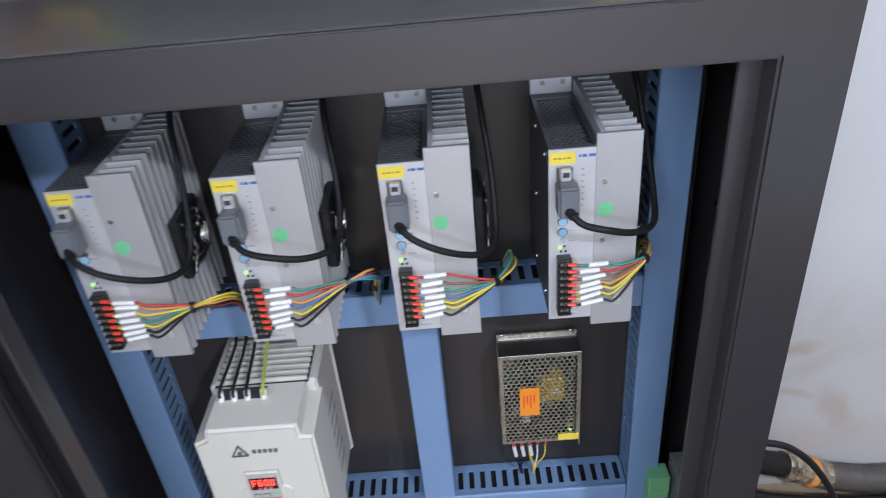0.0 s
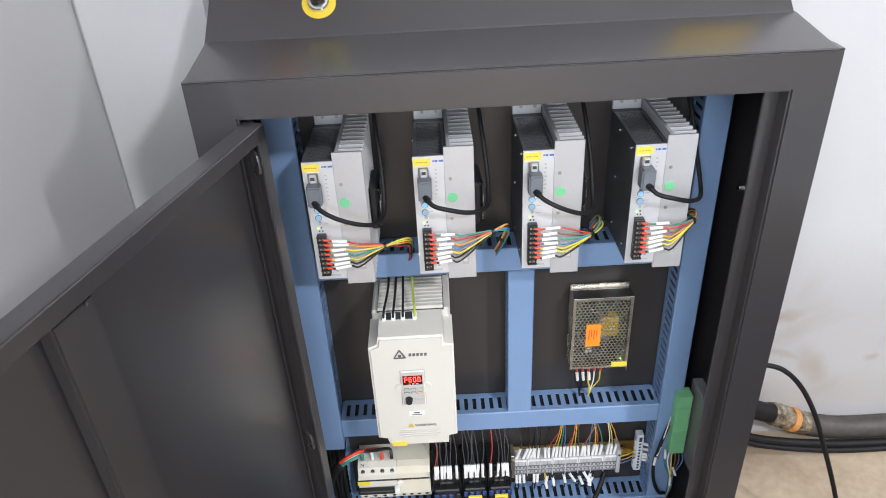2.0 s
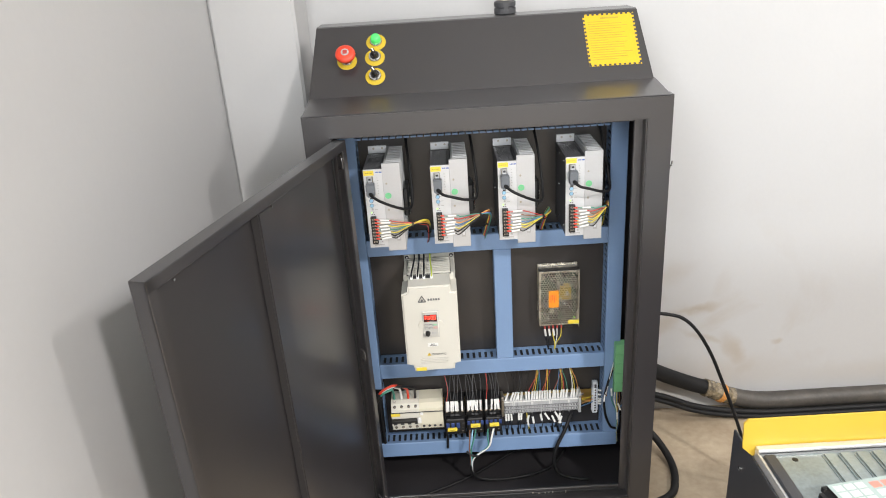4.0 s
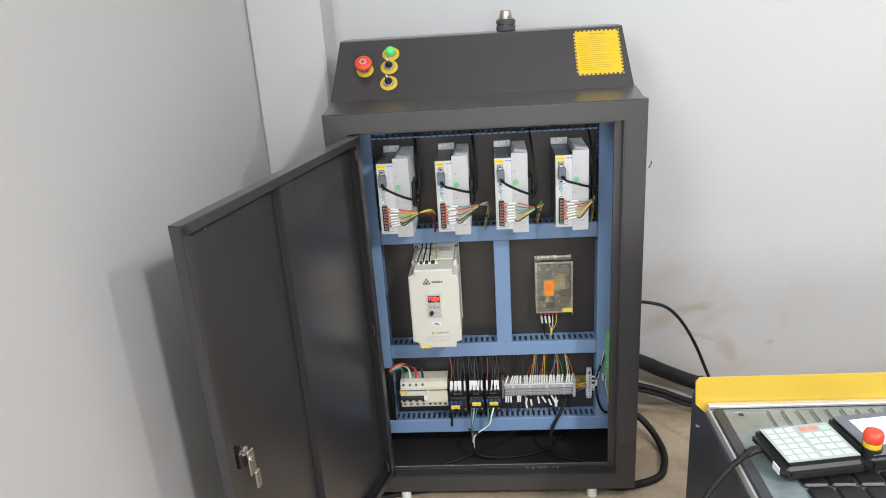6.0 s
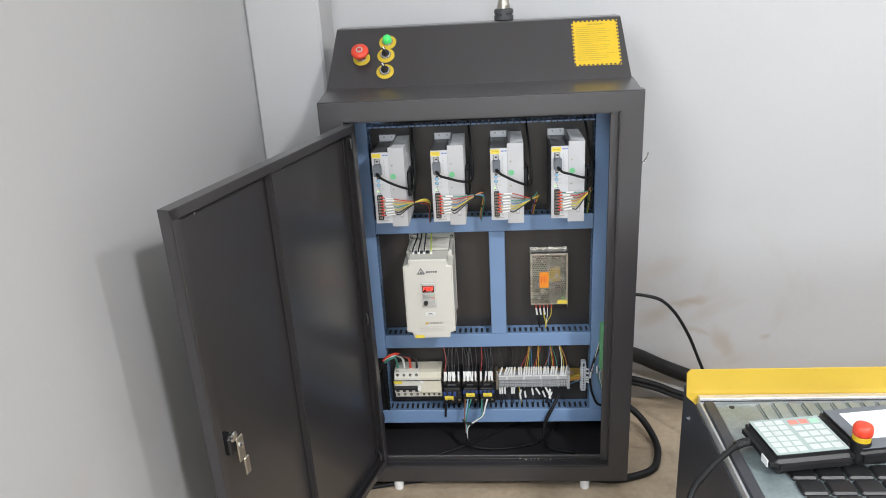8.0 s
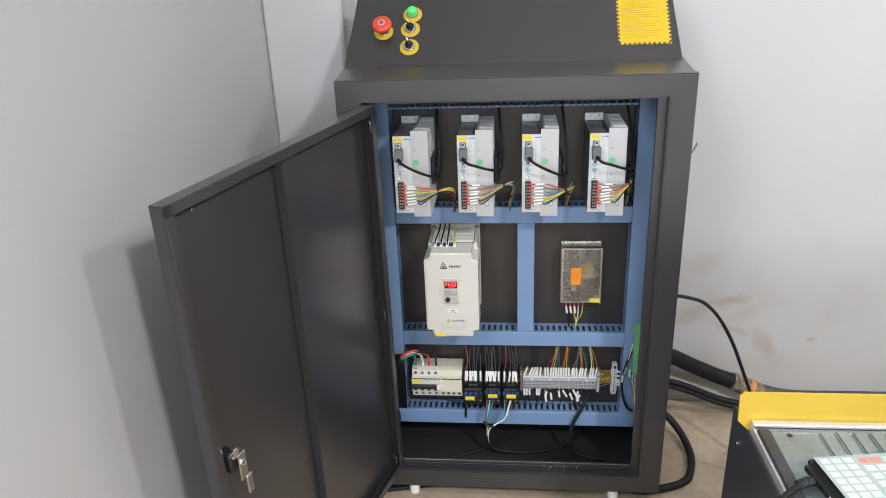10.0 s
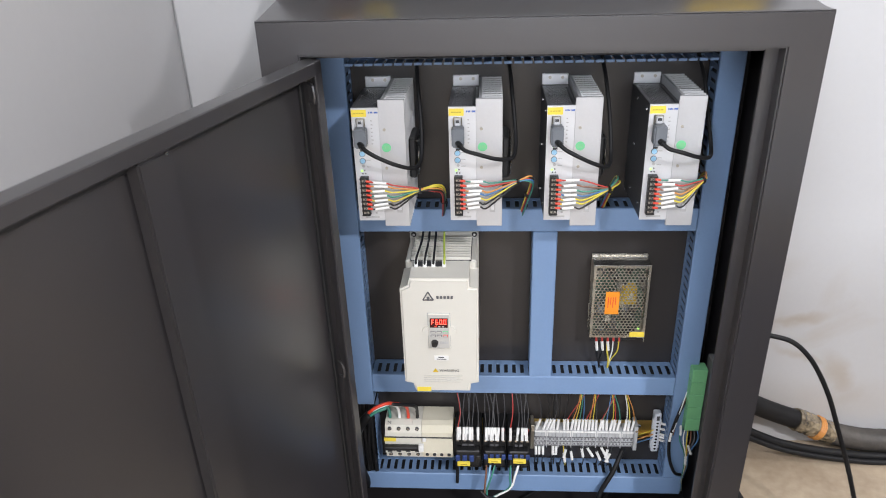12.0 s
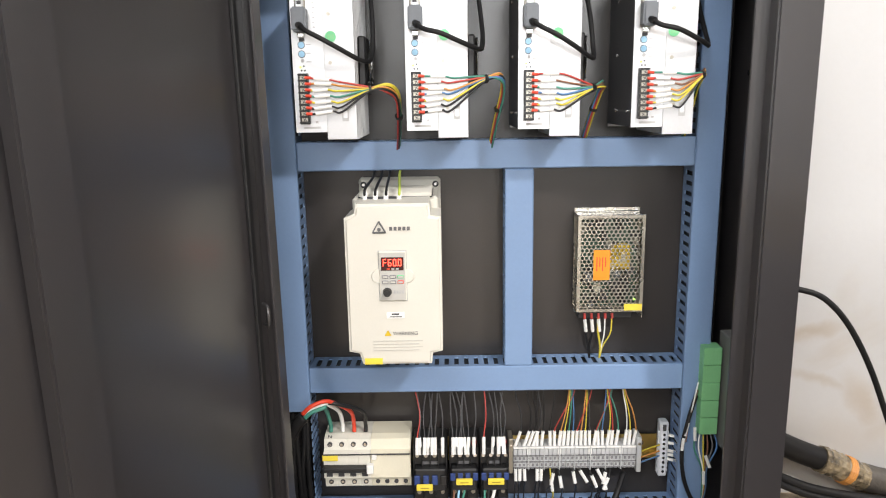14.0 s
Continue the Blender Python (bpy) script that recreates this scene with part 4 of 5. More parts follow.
# ---------------------------------------------------------------- power supply
SX0, SX1, SZ1, SZ0, SY = 0.117, 0.210, -0.420, -0.559, 0.167
psu = thing("power_supply", ((SX0 + SX1) / 2, PY, SZ0), "perforated steel switching power supply with orange label", "power supply")
part("chassis", box(SX0 + 0.0012, SX1 - 0.0012, SY + 0.028, PY - 0.0005, SZ0 - 0.008, SZ1 + 0.002, 0.001), M_ZINC, psu, "bright steel chassis")
part("perforated_cover", perforated((SX0, SY, SZ0), (1, 0, 0), (0, 0, 1), SX1 - SX0, SZ1 - SZ0, 0.0061, 0.0026), M_ZINC, psu, "perforated steel cover")
part("perforated_side", perforated((SX0, PY - 0.004, SZ0), (0, -1, 0), (0, 0, 1), PY - 0.004 - SY, SZ1 - SZ0, 0.0061, 0.0026), M_ZINC, psu)
part("plain_side", box(SX1 - 0.001, SX1, SY, PY - 0.001, SZ0 - 0.009, SZ1), M_ZINC, psu)
part("top_side", box(SX0, SX1, SY + 0.0012, PY - 0.004, SZ1 - 0.001, SZ1 + 0.0004), M_ENDCAP, psu, "smooth end plate, its dark reflection put into the colour")
part("folded_edge", box(SX0, SX1, SY - 0.0004, SY + 0.0012, SZ1 - 0.0012, SZ1 + 0.0008, 0.0004), M_CHROME, psu, "bright folded edge")
part("top_flange", box(SX0, SX1, PY - 0.006, PY - 0.0045, SZ1, SZ1 + 0.006), M_ZINC, psu)
for x in (SX0 + 0.006, SX1 - 0.006):
    screw(x, PY - 0.006, SZ1 + 0.003, 0.0028, psu)
part("transformer", box(SX0 + 0.045, SX0 + 0.075, SY + 0.006, SY + 0.027, SZ0 + 0.06, SZ0 + 0.095, 0.002), M_YELLOW, psu, "yellow taped transformer")
inner = random.Random(11)
for k in range(44):
    x, z, w_, h_ = SX0 + inner.uniform(0.006, 0.082), SZ0 + inner.uniform(0.006, 0.118), inner.uniform(0.003, 0.012), inner.uniform(0.003, 0.014)
    part("component", box(x, x + w_, SY + inner.uniform(0.004, 0.018), SY + 0.0275, z, z + h_, 0.0008), (M_STEEL, M_BLACK, M_PCB, M_BLACKBOX, M_GREY, M_BLACK, M_AGED, M_BLACK)[k % 8], psu)
part("capacitor", rod((SX0 + 0.025, SY + 0.018, SZ0 + 0.03), (SX0 + 0.025, SY + 0.018, SZ0 + 0.065), 0.009, 14), M_BLACK, psu)
part("capacitor", rod((SX0 + 0.07, SY + 0.018, SZ0 + 0.02), (SX0 + 0.07, SY + 0.018, SZ0 + 0.05), 0.008, 14), M_BLACK, psu)
part("circuit_board", box(SX0 + 0.003, SX1 - 0.003, SY + 0.0265, SY + 0.0278, SZ0 + 0.002, SZ1 - 0.002), M_PCB, psu)
part("orange_label", box(SX0 + 0.022, SX0 + 0.045, SY - 0.0011, SY - 0.0003, SZ0 + 0.047, SZ0 + 0.090), M_ORANGE, psu, "orange label")
ob2 = bmesh.new()
for i in range(4):
    box(SX0 + 0.026 + i * 0.004, SX0 + 0.0275 + i * 0.004, SY - 0.0014, SY - 0.001, SZ0 + 0.060 + 0.006 * (i % 2), SZ0 + 0.080, bm=ob2)
part("printed_bar", ob2, M_RED, psu)
part("yellow_tag", box(SX1 - 0.026, SX1 - 0.001, SY - 0.0011, SY - 0.0003, SZ0 + 0.002, SZ0 + 0.0115), M_TAG, psu, "yellow tag")
part("status_light", rod((SX1 - 0.012, SY - 0.0002, SZ0 + 0.0185), (SX1 - 0.012, SY - 0.0014, SZ0 + 0.0185), 0.0014, 10), M_LED, psu, "lit green status light")
part("terminal_strip", box(SX0 + 0.004, SX1 - 0.012, SY + 0.010, SY + 0.028, SZ0 - 0.012, SZ0 + 0.001, 0.001), M_BLACK, psu)
for i, (mat, mk) in enumerate(((M_RUBBER, 1), (M_RUBBER, 1), (M_WYEL, 1), (M_WHITE, 0), (M_WYEL, 0))):
    x, y, z = SX0 + 0.013 + i * 0.0098, SY + 0.008, SZ0 - 0.004
    part("ferrule", rod((x, y, z), (x + 0.0005, y - 0.001, z - 0.008), 0.0019, 8), M_WRED, psu, "red crimped ferrule")
    tx = SX0 + (0.024 if i < 2 else 0.038)
    if mk:
        part("marker_sleeve", rod((x + 0.0005, y - 0.001, z - 0.009), (x + 0.003, y + 0.001, z - 0.028), 0.0024, 8), M_WHITE, psu, "white marker sleeve")
    part("wire", tube([(x, y, z - 0.006), (x + 0.003 - 0.001 * i, y + 0.001, z - 0.03), (tx + 0.002 * (i - 2), y + 0.006, z - 0.052), (tx, y + 0.010, z - 0.074)], 0.0011 if i > 2 else 0.0016, 6), mat, psu, smooth=True)

# loose wires lying in the open top duct
for k, (mat, r) in enumerate(((M_WDARK, 0.0014), (M_RUBBER, 0.0028), (M_RUBBER, 0.0028), (M_RUBBER, 0.0028), (M_WGREY, 0.0014))):
    z = -0.080 + 0.0035 * (k % 3)
    w = thing("duct_wire", (0.0, 0.18, z), "loose wire lying in the open top duct", "wire", "wires in the top duct")
    part("sheath", tube([(-0.262, 0.165 + 0.006 * k, z + 0.012), (-0.2, 0.172 + 0.004 * k, z), (-0.05, 0.168 + 0.006 * k, z + 0.001), (0.1, 0.174 + 0.004 * k, z), (0.262, 0.170 + 0.005 * k, z + 0.002)], r, 8, 8), mat, w, smooth=True)

# ---------------------------------------------------------------- console controls
SLOPE = math.atan2(TZ - FZ, TY - FY)


def on_slope(x, s, h=0.0):
    """Pose on the sloping console: s metres up the slope, h off it, local z pointing out."""
    return Matrix.Translation((x, FY + 0.002 + s * math.cos(SLOPE), FZ + 0.002 + s * math.sin(SLOPE))) @ Matrix.Rotation(SLOPE, 4, "X") @ Matrix.Translation((0, 0, h))


def turned(profile, m, seg=24):
    """A body of revolution about local z from (radius, height) pairs."""
    bm = bmesh.new()
    rings = [[bm.verts.new(m @ Vector((r * math.cos(2 * math.pi * k / seg), r * math.sin(2 * math.pi * k / seg), h))) for k in range(seg)] for r, h in profile]
    for a, b in zip(rings, rings[1:]):
        for k in range(seg):
            bm.faces.new((a[k], a[(k + 1) % seg], b[(k + 1) % seg], b[k]))
    bm.faces.new(rings[0][::-1])
    bm.faces.new(rings[-1])
    return bm


def washer(ob, x, s):
    part("yellow_collar", turned([(0.0198, 0.0002), (0.0200, 0.0014), (0.0194, 0.0018), (0.0120, 0.0019)], on_slope(x, s)), M_COLLAR, ob, "yellow plastic collar")
    part("chrome_ring", turned([(0.0122, 0.0015), (0.0125, 0.006), (0.0116, 0.0078), (0.0090, 0.0082)], on_slope(x, s)), M_CHROME, ob, "chrome ring")


stop = thing("emergency_stop", tuple(on_slope(-0.265, 0.080).translation), "red mushroom emergency stop button on a yellow collar", "emergency stop")
washer(stop, -0.265, 0.080)
part("stem", turned([(0.0085, 0.006), (0.0085, 0.020), (0.011, 0.0215)], on_slope(-0.265, 0.080)), M_CHROME, stop, "grey stem")
part("mushroom_head", turned([(0.0150, 0.0195), (0.0192, 0.0210), (0.0202, 0.0250), (0.0190, 0.0290), (0.0145, 0.0312), (0.005, 0.0320)], on_slope(-0.265, 0.080)), M_RED, stop, "red mushroom head", smooth=True)
part("centre_cap", turned([(0.0080, 0.0312), (0.0078, 0.0326)], on_slope(-0.265, 0.080)), M_INKGREY, stop)
part("cap_symbol", box(-0.0042, 0.0042, -0.0042, 0.0042, 0.0320, 0.0330, m=on_slope(-0.265, 0.080)), M_WRED, stop)
lamp = thing("indicator_lamp", tuple(on_slope(-0.206, 0.122).translation), "domed green indicator lamp on a yellow collar", "indicator lamp")
washer(lamp, -0.206, 0.122)
M_GLOW = material("green_lens", (0.06, 0.62, 0.14), 0.25, var=0.04, scale=40, bump=0.0, emit=0.35)
part("lens", turned([(0.0104, 0.007), (0.0104, 0.0135), (0.0092, 0.0178), (0.0062, 0.0204), (0.0018, 0.0214)], on_slope(-0.206, 0.122)), M_GLOW, lamp, "green lens", smooth=True)
for s in (0.085, 0.040):
    sw = thing("selector_switch", tuple(on_slope(-0.209, s).translation), "black selector switch with chrome ring on a yellow collar", "switch", "selector switches")
    washer(sw, -0.209, s)
    part("dial", turned([(0.0085, 0.006), (0.0085, 0.0115), (0.0078, 0.0125)], on_slope(-0.209, s)), M_BLACK, sw)
    tilt = Matrix.Rotation(radians(28), 4, "Z")
    part("lever", box(-0.0032, 0.0032, -0.0085, 0.0085, 0.0115, 0.0225, 0.0012, m=on_slope(-0.209, s) @ tilt), M_BLACK, sw, "black lever")
    part("pointer_line", box(-0.0013, 0.0013, 0.0005, 0.0086, 0.0222, 0.0230, m=on_slope(-0.209, s) @ tilt), M_WHITE, sw, "white pointer line")

sign = thing("warning_sticker", tuple(on_slope(0.2675, 0.032).translation), "yellow instruction sticker with black and yellow striped border", "sticker")
SM = on_slope(0.2155, 0.0315)
SW, SH = 0.104, 0.126
part("sheet", box(0, SW, 0, SH, 0.0003, 0.0008, m=SM), M_YELLOW, sign)
stripes = bmesh.new()
for i in range(11):
    for y in (0.0, SH - 0.004):
        box(i * 0.0097, i * 0.0097 + 0.0046, y, y + 0.004, 0.0009, 0.0011, bm=stripes, m=SM)
for i in range(13):
    for x in (0.0, SW - 0.004):
        box(x, x + 0.004, 0.004 + i * 0.0095, 0.0085 + i * 0.0095, 0.0009, 0.0011, bm=stripes, m=SM)
tagged(part("striped_border", stripes, M_INK, sign, "black border stripes"), kind="stuff")
lines = bmesh.new()
rl = random.Random(7)
for i in range(17):
    y = SH - 0.020 - i * 0.0057
    box(0.009, 0.009 + (SW - 0.018) * (rl.uniform(0.75, 1.0) if i % 4 else rl.uniform(0.4, 0.7)), y, y + 0.0013, 0.0009, 0.0011, bm=lines, m=SM)
box(0.036, 0.072, SH - 0.013, SH - 0.0095, 0.0009, 0.0011, bm=lines, m=SM)
tagged(part("printed_bar", lines, M_OLIVE, sign), kind="stuff")

chuck = thing("tool_holder", (0.064, 0.272, TZ), "dark steel tool holder with a bright collar standing on the cabinet", "tool holder")
CM = Matrix.Translation((0.064, 0.272, TZ + 0.001))
part("flange", turned([(0.0205, 0), (0.0228, 0.002), (0.0228, 0.012), (0.0205, 0.013), (0.0205, 0.015), (0.0228, 0.016), (0.0228, 0.024), (0.0190, 0.027)], CM, 28), M_BLACKBOX, chuck, "dark steel flange")
part("collar", turned([(0.0150, 0.026), (0.0148, 0.034), (0.0122, 0.045), (0.0112, 0.0465), (0.006, 0.0465)], CM, 28), M_STEEL, chuck, "bright collar")
part("drive_slot", box(-0.004, 0.004, -0.0236, -0.0222, 0.003, 0.024, m=CM), M_INK, chuck)

hook = thing("wire_hook", (0.34, 0.08, -0.16), "small bright wire hook on the cabinet's side", "hook")
part("wire", tube([(0.339, 0.08, -0.175), (0.352, 0.08, -0.178), (0.366, 0.08, -0.172), (0.374, 0.08, -0.158), (0.376, 0.08, -0.150)], 0.0018, 8), M_CHROME, hook, smooth=True)

# lock with key on the door's inner face
lock = part("lock_body", box(0.556, 0.578, 0.004, 0.030, -0.480, -0.446, 0.003, m=DOOR_M), M_BLACK, door, "black lock body")
part("lock_cap", turned([(0.009, 0), (0.009, 0.006), (0.006, 0.008)], DOOR_M @ Matrix.Translation((0.566, 0.026, -0.448)) @ Matrix.Rotation(radians(-90), 4, "X"), 16), M_CHROME, lock)
cam_plate = box(0.548, 0.566, 0.0325, 0.0355, -0.500, -0.452, 0.002, m=DOOR_M)
part("cam_plate", cam_plate, M_STEEL, lock, "dull plated cam plate")
part("cam_nut", turned([(0.0055, 0), (0.0055, 0.004), (0.003, 0.0045)], DOOR_M @ Matrix.Translation((0.558, 0.0355, -0.468)) @ Matrix.Rotation(radians(-90), 4, "X"), 6), M_CHROME, lock)
part("cam_tongue", box(0.543, 0.557, 0.0335, 0.0375, -0.532, -0.497, 0.003, m=DOOR_M), M_STEEL, lock, "bent steel tongue")
for z in (-0.085, -0.50, -0.885):
    h = bmesh.new()
    tube([(OX0 + 0.010, -0.012, z + 0.012), (OX0 + 0.018, -0.022, z + 0.010), (OX0 + 0.018, -0.022, z - 0.010), (OX0 + 0.010, -0.012, z - 0.012)], 0.0018, 6, 3, h)
    part("hinge_pin", h, M_CAB, cab)
for s in (0.3, 0.55):
    part("door_stud", rod(DOOR_M @ Vector((s, DT, DZ1 - 0.02)), DOOR_M @ Vector((s, DT + 0.002, DZ1 - 0.02)), 0.0018, 8), M_CHROME, door)

# ---------------------------------------------------------------- terminal row
rail = thing("mounting_rail", (0.0, PY, -0.80), "yellow-plated steel mounting rail behind the terminals", "rail")
part("rail", extrude_profile([(PY - 0.001, -0.768), (PY - 0.0075, -0.768), (PY - 0.0075, -0.762), (PY - 0.009, -0.762), (PY - 0.009, -0.770), (PY - 0.003, -0.770), (PY - 0.003, -0.793), (PY - 0.009, -0.793), (PY - 0.009, -0.801), (PY - 0.0075, -0.801), (PY - 0.0075, -0.795), (PY - 0.001, -0.795)], -0.25, 0.253), M_BRASS, rail)
screw(0.226, PY - 0.003, -0.778, 0.0045, rail)

BZ = -0.716
PROFILE = [(PY - 0.010, BZ - 0.019), (0.156, BZ - 0.019), (0.145, BZ - 0.0225), (0.141, BZ - 0.037), (0.133, BZ - 0.039), (0.131, BZ - 0.076), (0.139, BZ - 0.079), (0.141, BZ - 0.094), (0.148, BZ - 0.099), (PY - 0.010, BZ - 0.099)]
mcb = thing("circuit_breaker", (-0.19, PY - 0.01, BZ - 0.104), "ivory four-pole circuit breaker with earth-leakage module", "circuit breaker")
for i in range(4):
    x0 = -0.2475 + i * 0.0169
    pole = part("pole", extrude_profile(PROFILE, x0, x0 + 0.0167), M_CREAM2, mcb)
    xm = x0 + 0.0085
    for z, y in ((BZ - 0.0295, 0.1422), (BZ - 0.0865, 0.1396)):
        part("terminal_hole", rod((xm, y + 0.003, z), (xm, y - 0.0008, z), 0.0036, 12), M_INK, pole)
        part("terminal_screw", rod((xm, y + 0.001, z), (xm, y - 0.0014, z), 0.0024, 8), M_CHROME, pole)
    part("toggle_gap", box(x0 + 0.004, x0 + 0.0125, 0.1295, 0.134, BZ - 0.073, BZ - 0.060), M_INK, pole)
mod = part("leakage_module", extrude_profile(PROFILE, -0.1797, -0.1225), M_AGED, mcb, "yellowed ivory leakage module")
for i in range(4):
    part("terminal_hole", rod((-0.171 + i * 0.0135, 0.142, BZ - 0.0865), (-0.171 + i * 0.0135, 0.1386, BZ - 0.0865), 0.0032, 12), M_INK, mod)
part("test_button", box(-0.178, -0.171, 0.1275, 0.134, BZ - 0.047, BZ - 0.040, 0.001), M_WHITE, mod)
part("parting_line", box(-0.247, -0.123, 0.1302, 0.1335, BZ - 0.0405, BZ - 0.0396), M_INK, mcb)
part("toggle_bar", box(-0.2475, -0.1855, 0.120, 0.1315, BZ - 0.063, BZ - 0.055, 0.0015), M_BLACK, mcb, "black linked toggle bar")
part("toggle_tab", box(-0.1850, -0.1755, 0.122, 0.1315, BZ - 0.066, BZ - 0.053, 0.001), M_WHITE, mcb, "white toggle tab")
part("yellow_tag", box(-0.2485, -0.2265, 0.1296, 0.1312, BZ - 0.0485, BZ - 0.0405), M_TAG, mcb, "yellow tag")
words("N", 0.009, Matrix.Translation((-0.2395, 0.1490, BZ - 0.0205)) @ Matrix.Rotation(radians(22), 4, "X"), M_INK, mcb)

feed = thing("supply_cable", (-0.29, 0.11, -0.86), "thick black supply cable splitting into coloured cores", "cable")
part("sheath", tube([(-0.293, 0.16, -0.90), (-0.300, 0.125, -0.80), (-0.294, 0.110, -0.735), (-0.277, 0.105, -0.697), (-0.266, 0.106, -0.685)], 0.0085, 12, 6), M_RUBBER, feed, smooth=True)
CORES = [(M_WORANGE, "red core", -0.2055, 0.000, 0.006), (M_WHITE, "white core", -0.2220, 0.003, 0.0015), (M_WGREEN, "green core", -0.2395, 0.0, -0.003), (M_BLACK, "black core", -0.1885, 0.006, 0.001)]
for mat, lab, x, dy, dz in CORES:
    m = mat if lab != "red core" else M_RED
    part("core", tube([(-0.268, 0.106 + dy, -0.687 + dz), (-0.256, 0.106 + dy, -0.676 + dz), (-0.238, 0.112 + dy, -0.671 + dz), ((x - 0.238) / 2 - 0.004, 0.125, -0.677 + dz * 0.5), (x - 0.002, 0.146, -0.696), (x, 0.160, BZ - 0.006), (x, 0.160, BZ - 0.018)], 0.0030, 8, 6), m, feed, lab, smooth=True)

left_cables = random.Random(3)
for i in range(5):
    x = -0.303 + i * 0.0075
    c = thing("duct_cable", (x, 0.17, -0.86), "black cable running up beside the breaker", "cable", "cables in the open duct")
    part("sheath", tube([(x, 0.160 + 0.004 * (i % 2), -0.875), (x + left_cables.uniform(-.003, .003), 0.155, -0.80), (x + left_cables.uniform(-.003, .003), 0.16, -0.74), (x, 0.168, -0.69)], 0.0042, 8), M_RUBBER, c, smooth=True)
openduct = thing("open_wiring_duct", (-0.286, PY, -0.86), "uncovered lower end of a blue slotted duct, fingers showing", "wiring duct")
for xs in (-0.3058, -0.2680):
    for i in range(12):
        z = -0.712 - i * 0.0125
        part("finger", box(xs, xs + 0.0018, 0.157, PY - 0.001, z - 0.0073, z, 0.0004), M_BLUE, openduct)

CONT = [(-0.1190, -0.0690, "contactor"), (-0.0675, -0.0245, "relay"), (-0.0235, 0.0190, "relay")]
for k, (x0, x1, kind) in enumerate(CONT):
    name = "contactor" if k == 0 else "overload_relay"
    ct = thing(name, ((x0 + x1) / 2, PY - 0.01, -0.83), "black %s with yellow tag and white-sleeved wires" % ("motor contactor" if k == 0 else "plug-in relay on its socket"), "contactor" if k == 0 else "relay", "switching devices" if k else "")
    part("body", box(x0, x1, 0.142, PY - 0.010, -0.835, -0.746, 0.002), M_BLACK, ct)
    part("upper_step", box(x0 + 0.001, x1 - 0.001, 0.130, 0.1425, -0.772, -0.748, 0.0015), M_BLACK, ct)
    part("nose", box(x0 + 0.003, x1 - 0.003, 0.116, 0.1425, -0.806, -0.7725, 0.002), M_BLACK, ct)
    for i in range(5):
        xr = x0 + 0.0015 + i * (x1 - x0 - 0.0035) / 4
        part("barrier", box(xr - 0.0006, xr + 0.0009, 0.1235, 0.1445, -0.774, -0.744, 0.0004), M_BLACK, ct)
    part("label_field", box(x0 + 0.014, x1 - 0.014, 0.1292, 0.1302, -0.7715, -0.7670), M_WGREY, ct)
    for i in range(3):
        xr = x0 + 0.008 + i * (x1 - x0 - 0.016) / 2
        part("lower_terminal", rod((xr, 0.143, -0.821), (xr, 0.1385, -0.821), 0.0030, 8), M_STEEL, ct)
        part("lower_barrier", box(xr + 0.006, xr + 0.0072, 0.132, 0.1425, -0.832, -0.811, 0.0003), M_BLACK, ct)
    n = 4
    for i in range(n):
        x = x0 + (i + 0.5) * (x1 - x0) / n
        part("terminal_screw", rod((x, 0.131, -0.7575), (x, 0.1278, -0.7575), 0.0028, 8), M_CHROME if k else M_STEEL, ct)
        if k:
            part("blue_slider", box(x - 0.0036, x + 0.0036, 0.1135, 0.1165, -0.789, -0.778, 0.0006), M_NAVY, ct, "dark blue slider")
        else:
            part("dark_boss", box(x - 0.0042, x + 0.0042, 0.1125, 0.1165, -0.795, -0.781, 0.001), M_NAVY if i < 3 else M_BLACK, ct)
    if k:
        part("red_tab", box(x1 - 0.010, x1 - 0.003, 0.1405, 0.1430, -0.748, -0.741, 0.001), M_WRED, ct)
    lx, lz = ((-0.102, -0.797), (-0.046, -0.789), (-0.001, -0.789))[k]
    part("yellow_tag", box(lx - 0.0115, lx + 0.0115, 0.1085, 0.1135, lz - 0.0042, lz + 0.0042, 0.0006), M_TAG, ct, "yellow tag")
    part("printed_bar", box(lx - 0.006, lx + 0.006, 0.1081, 0.1085, lz - 0.0008, lz + 0.0008), M_OLIVE, ct)
    pairs = rnd.sample(range(8), 7 if k < 2 else 5)
    for i in sorted(pairs):
        x = x0 + 0.006 + i * (x1 - x0 - 0.013) / 7
        y, z = 0.1275, -0.7555
        lean = rnd.uniform(-0.0015, 0.0015)
        part("marker_sleeve", rod((x, y, z), (x + lean, y + 0.007, z + 0.023), 0.0026, 8), M_WHITE, ct, "white marker sleeve")
        mat = M_WRED if (k == 0 and i == 0) or (k == 2 and i in (0, 1, 2)) else M_WDARK
        part("wire", tube([(x, y, z), (x + lean, y + 0.007, z + 0.023), (x + lean * 2 + rnd.uniform(-.004, .004), y + 0.02, z + 0.052), (x + rnd.uniform(-.008, .008), 0.172, -0.664)], 0.0010, 6), mat, ct, smooth=True)

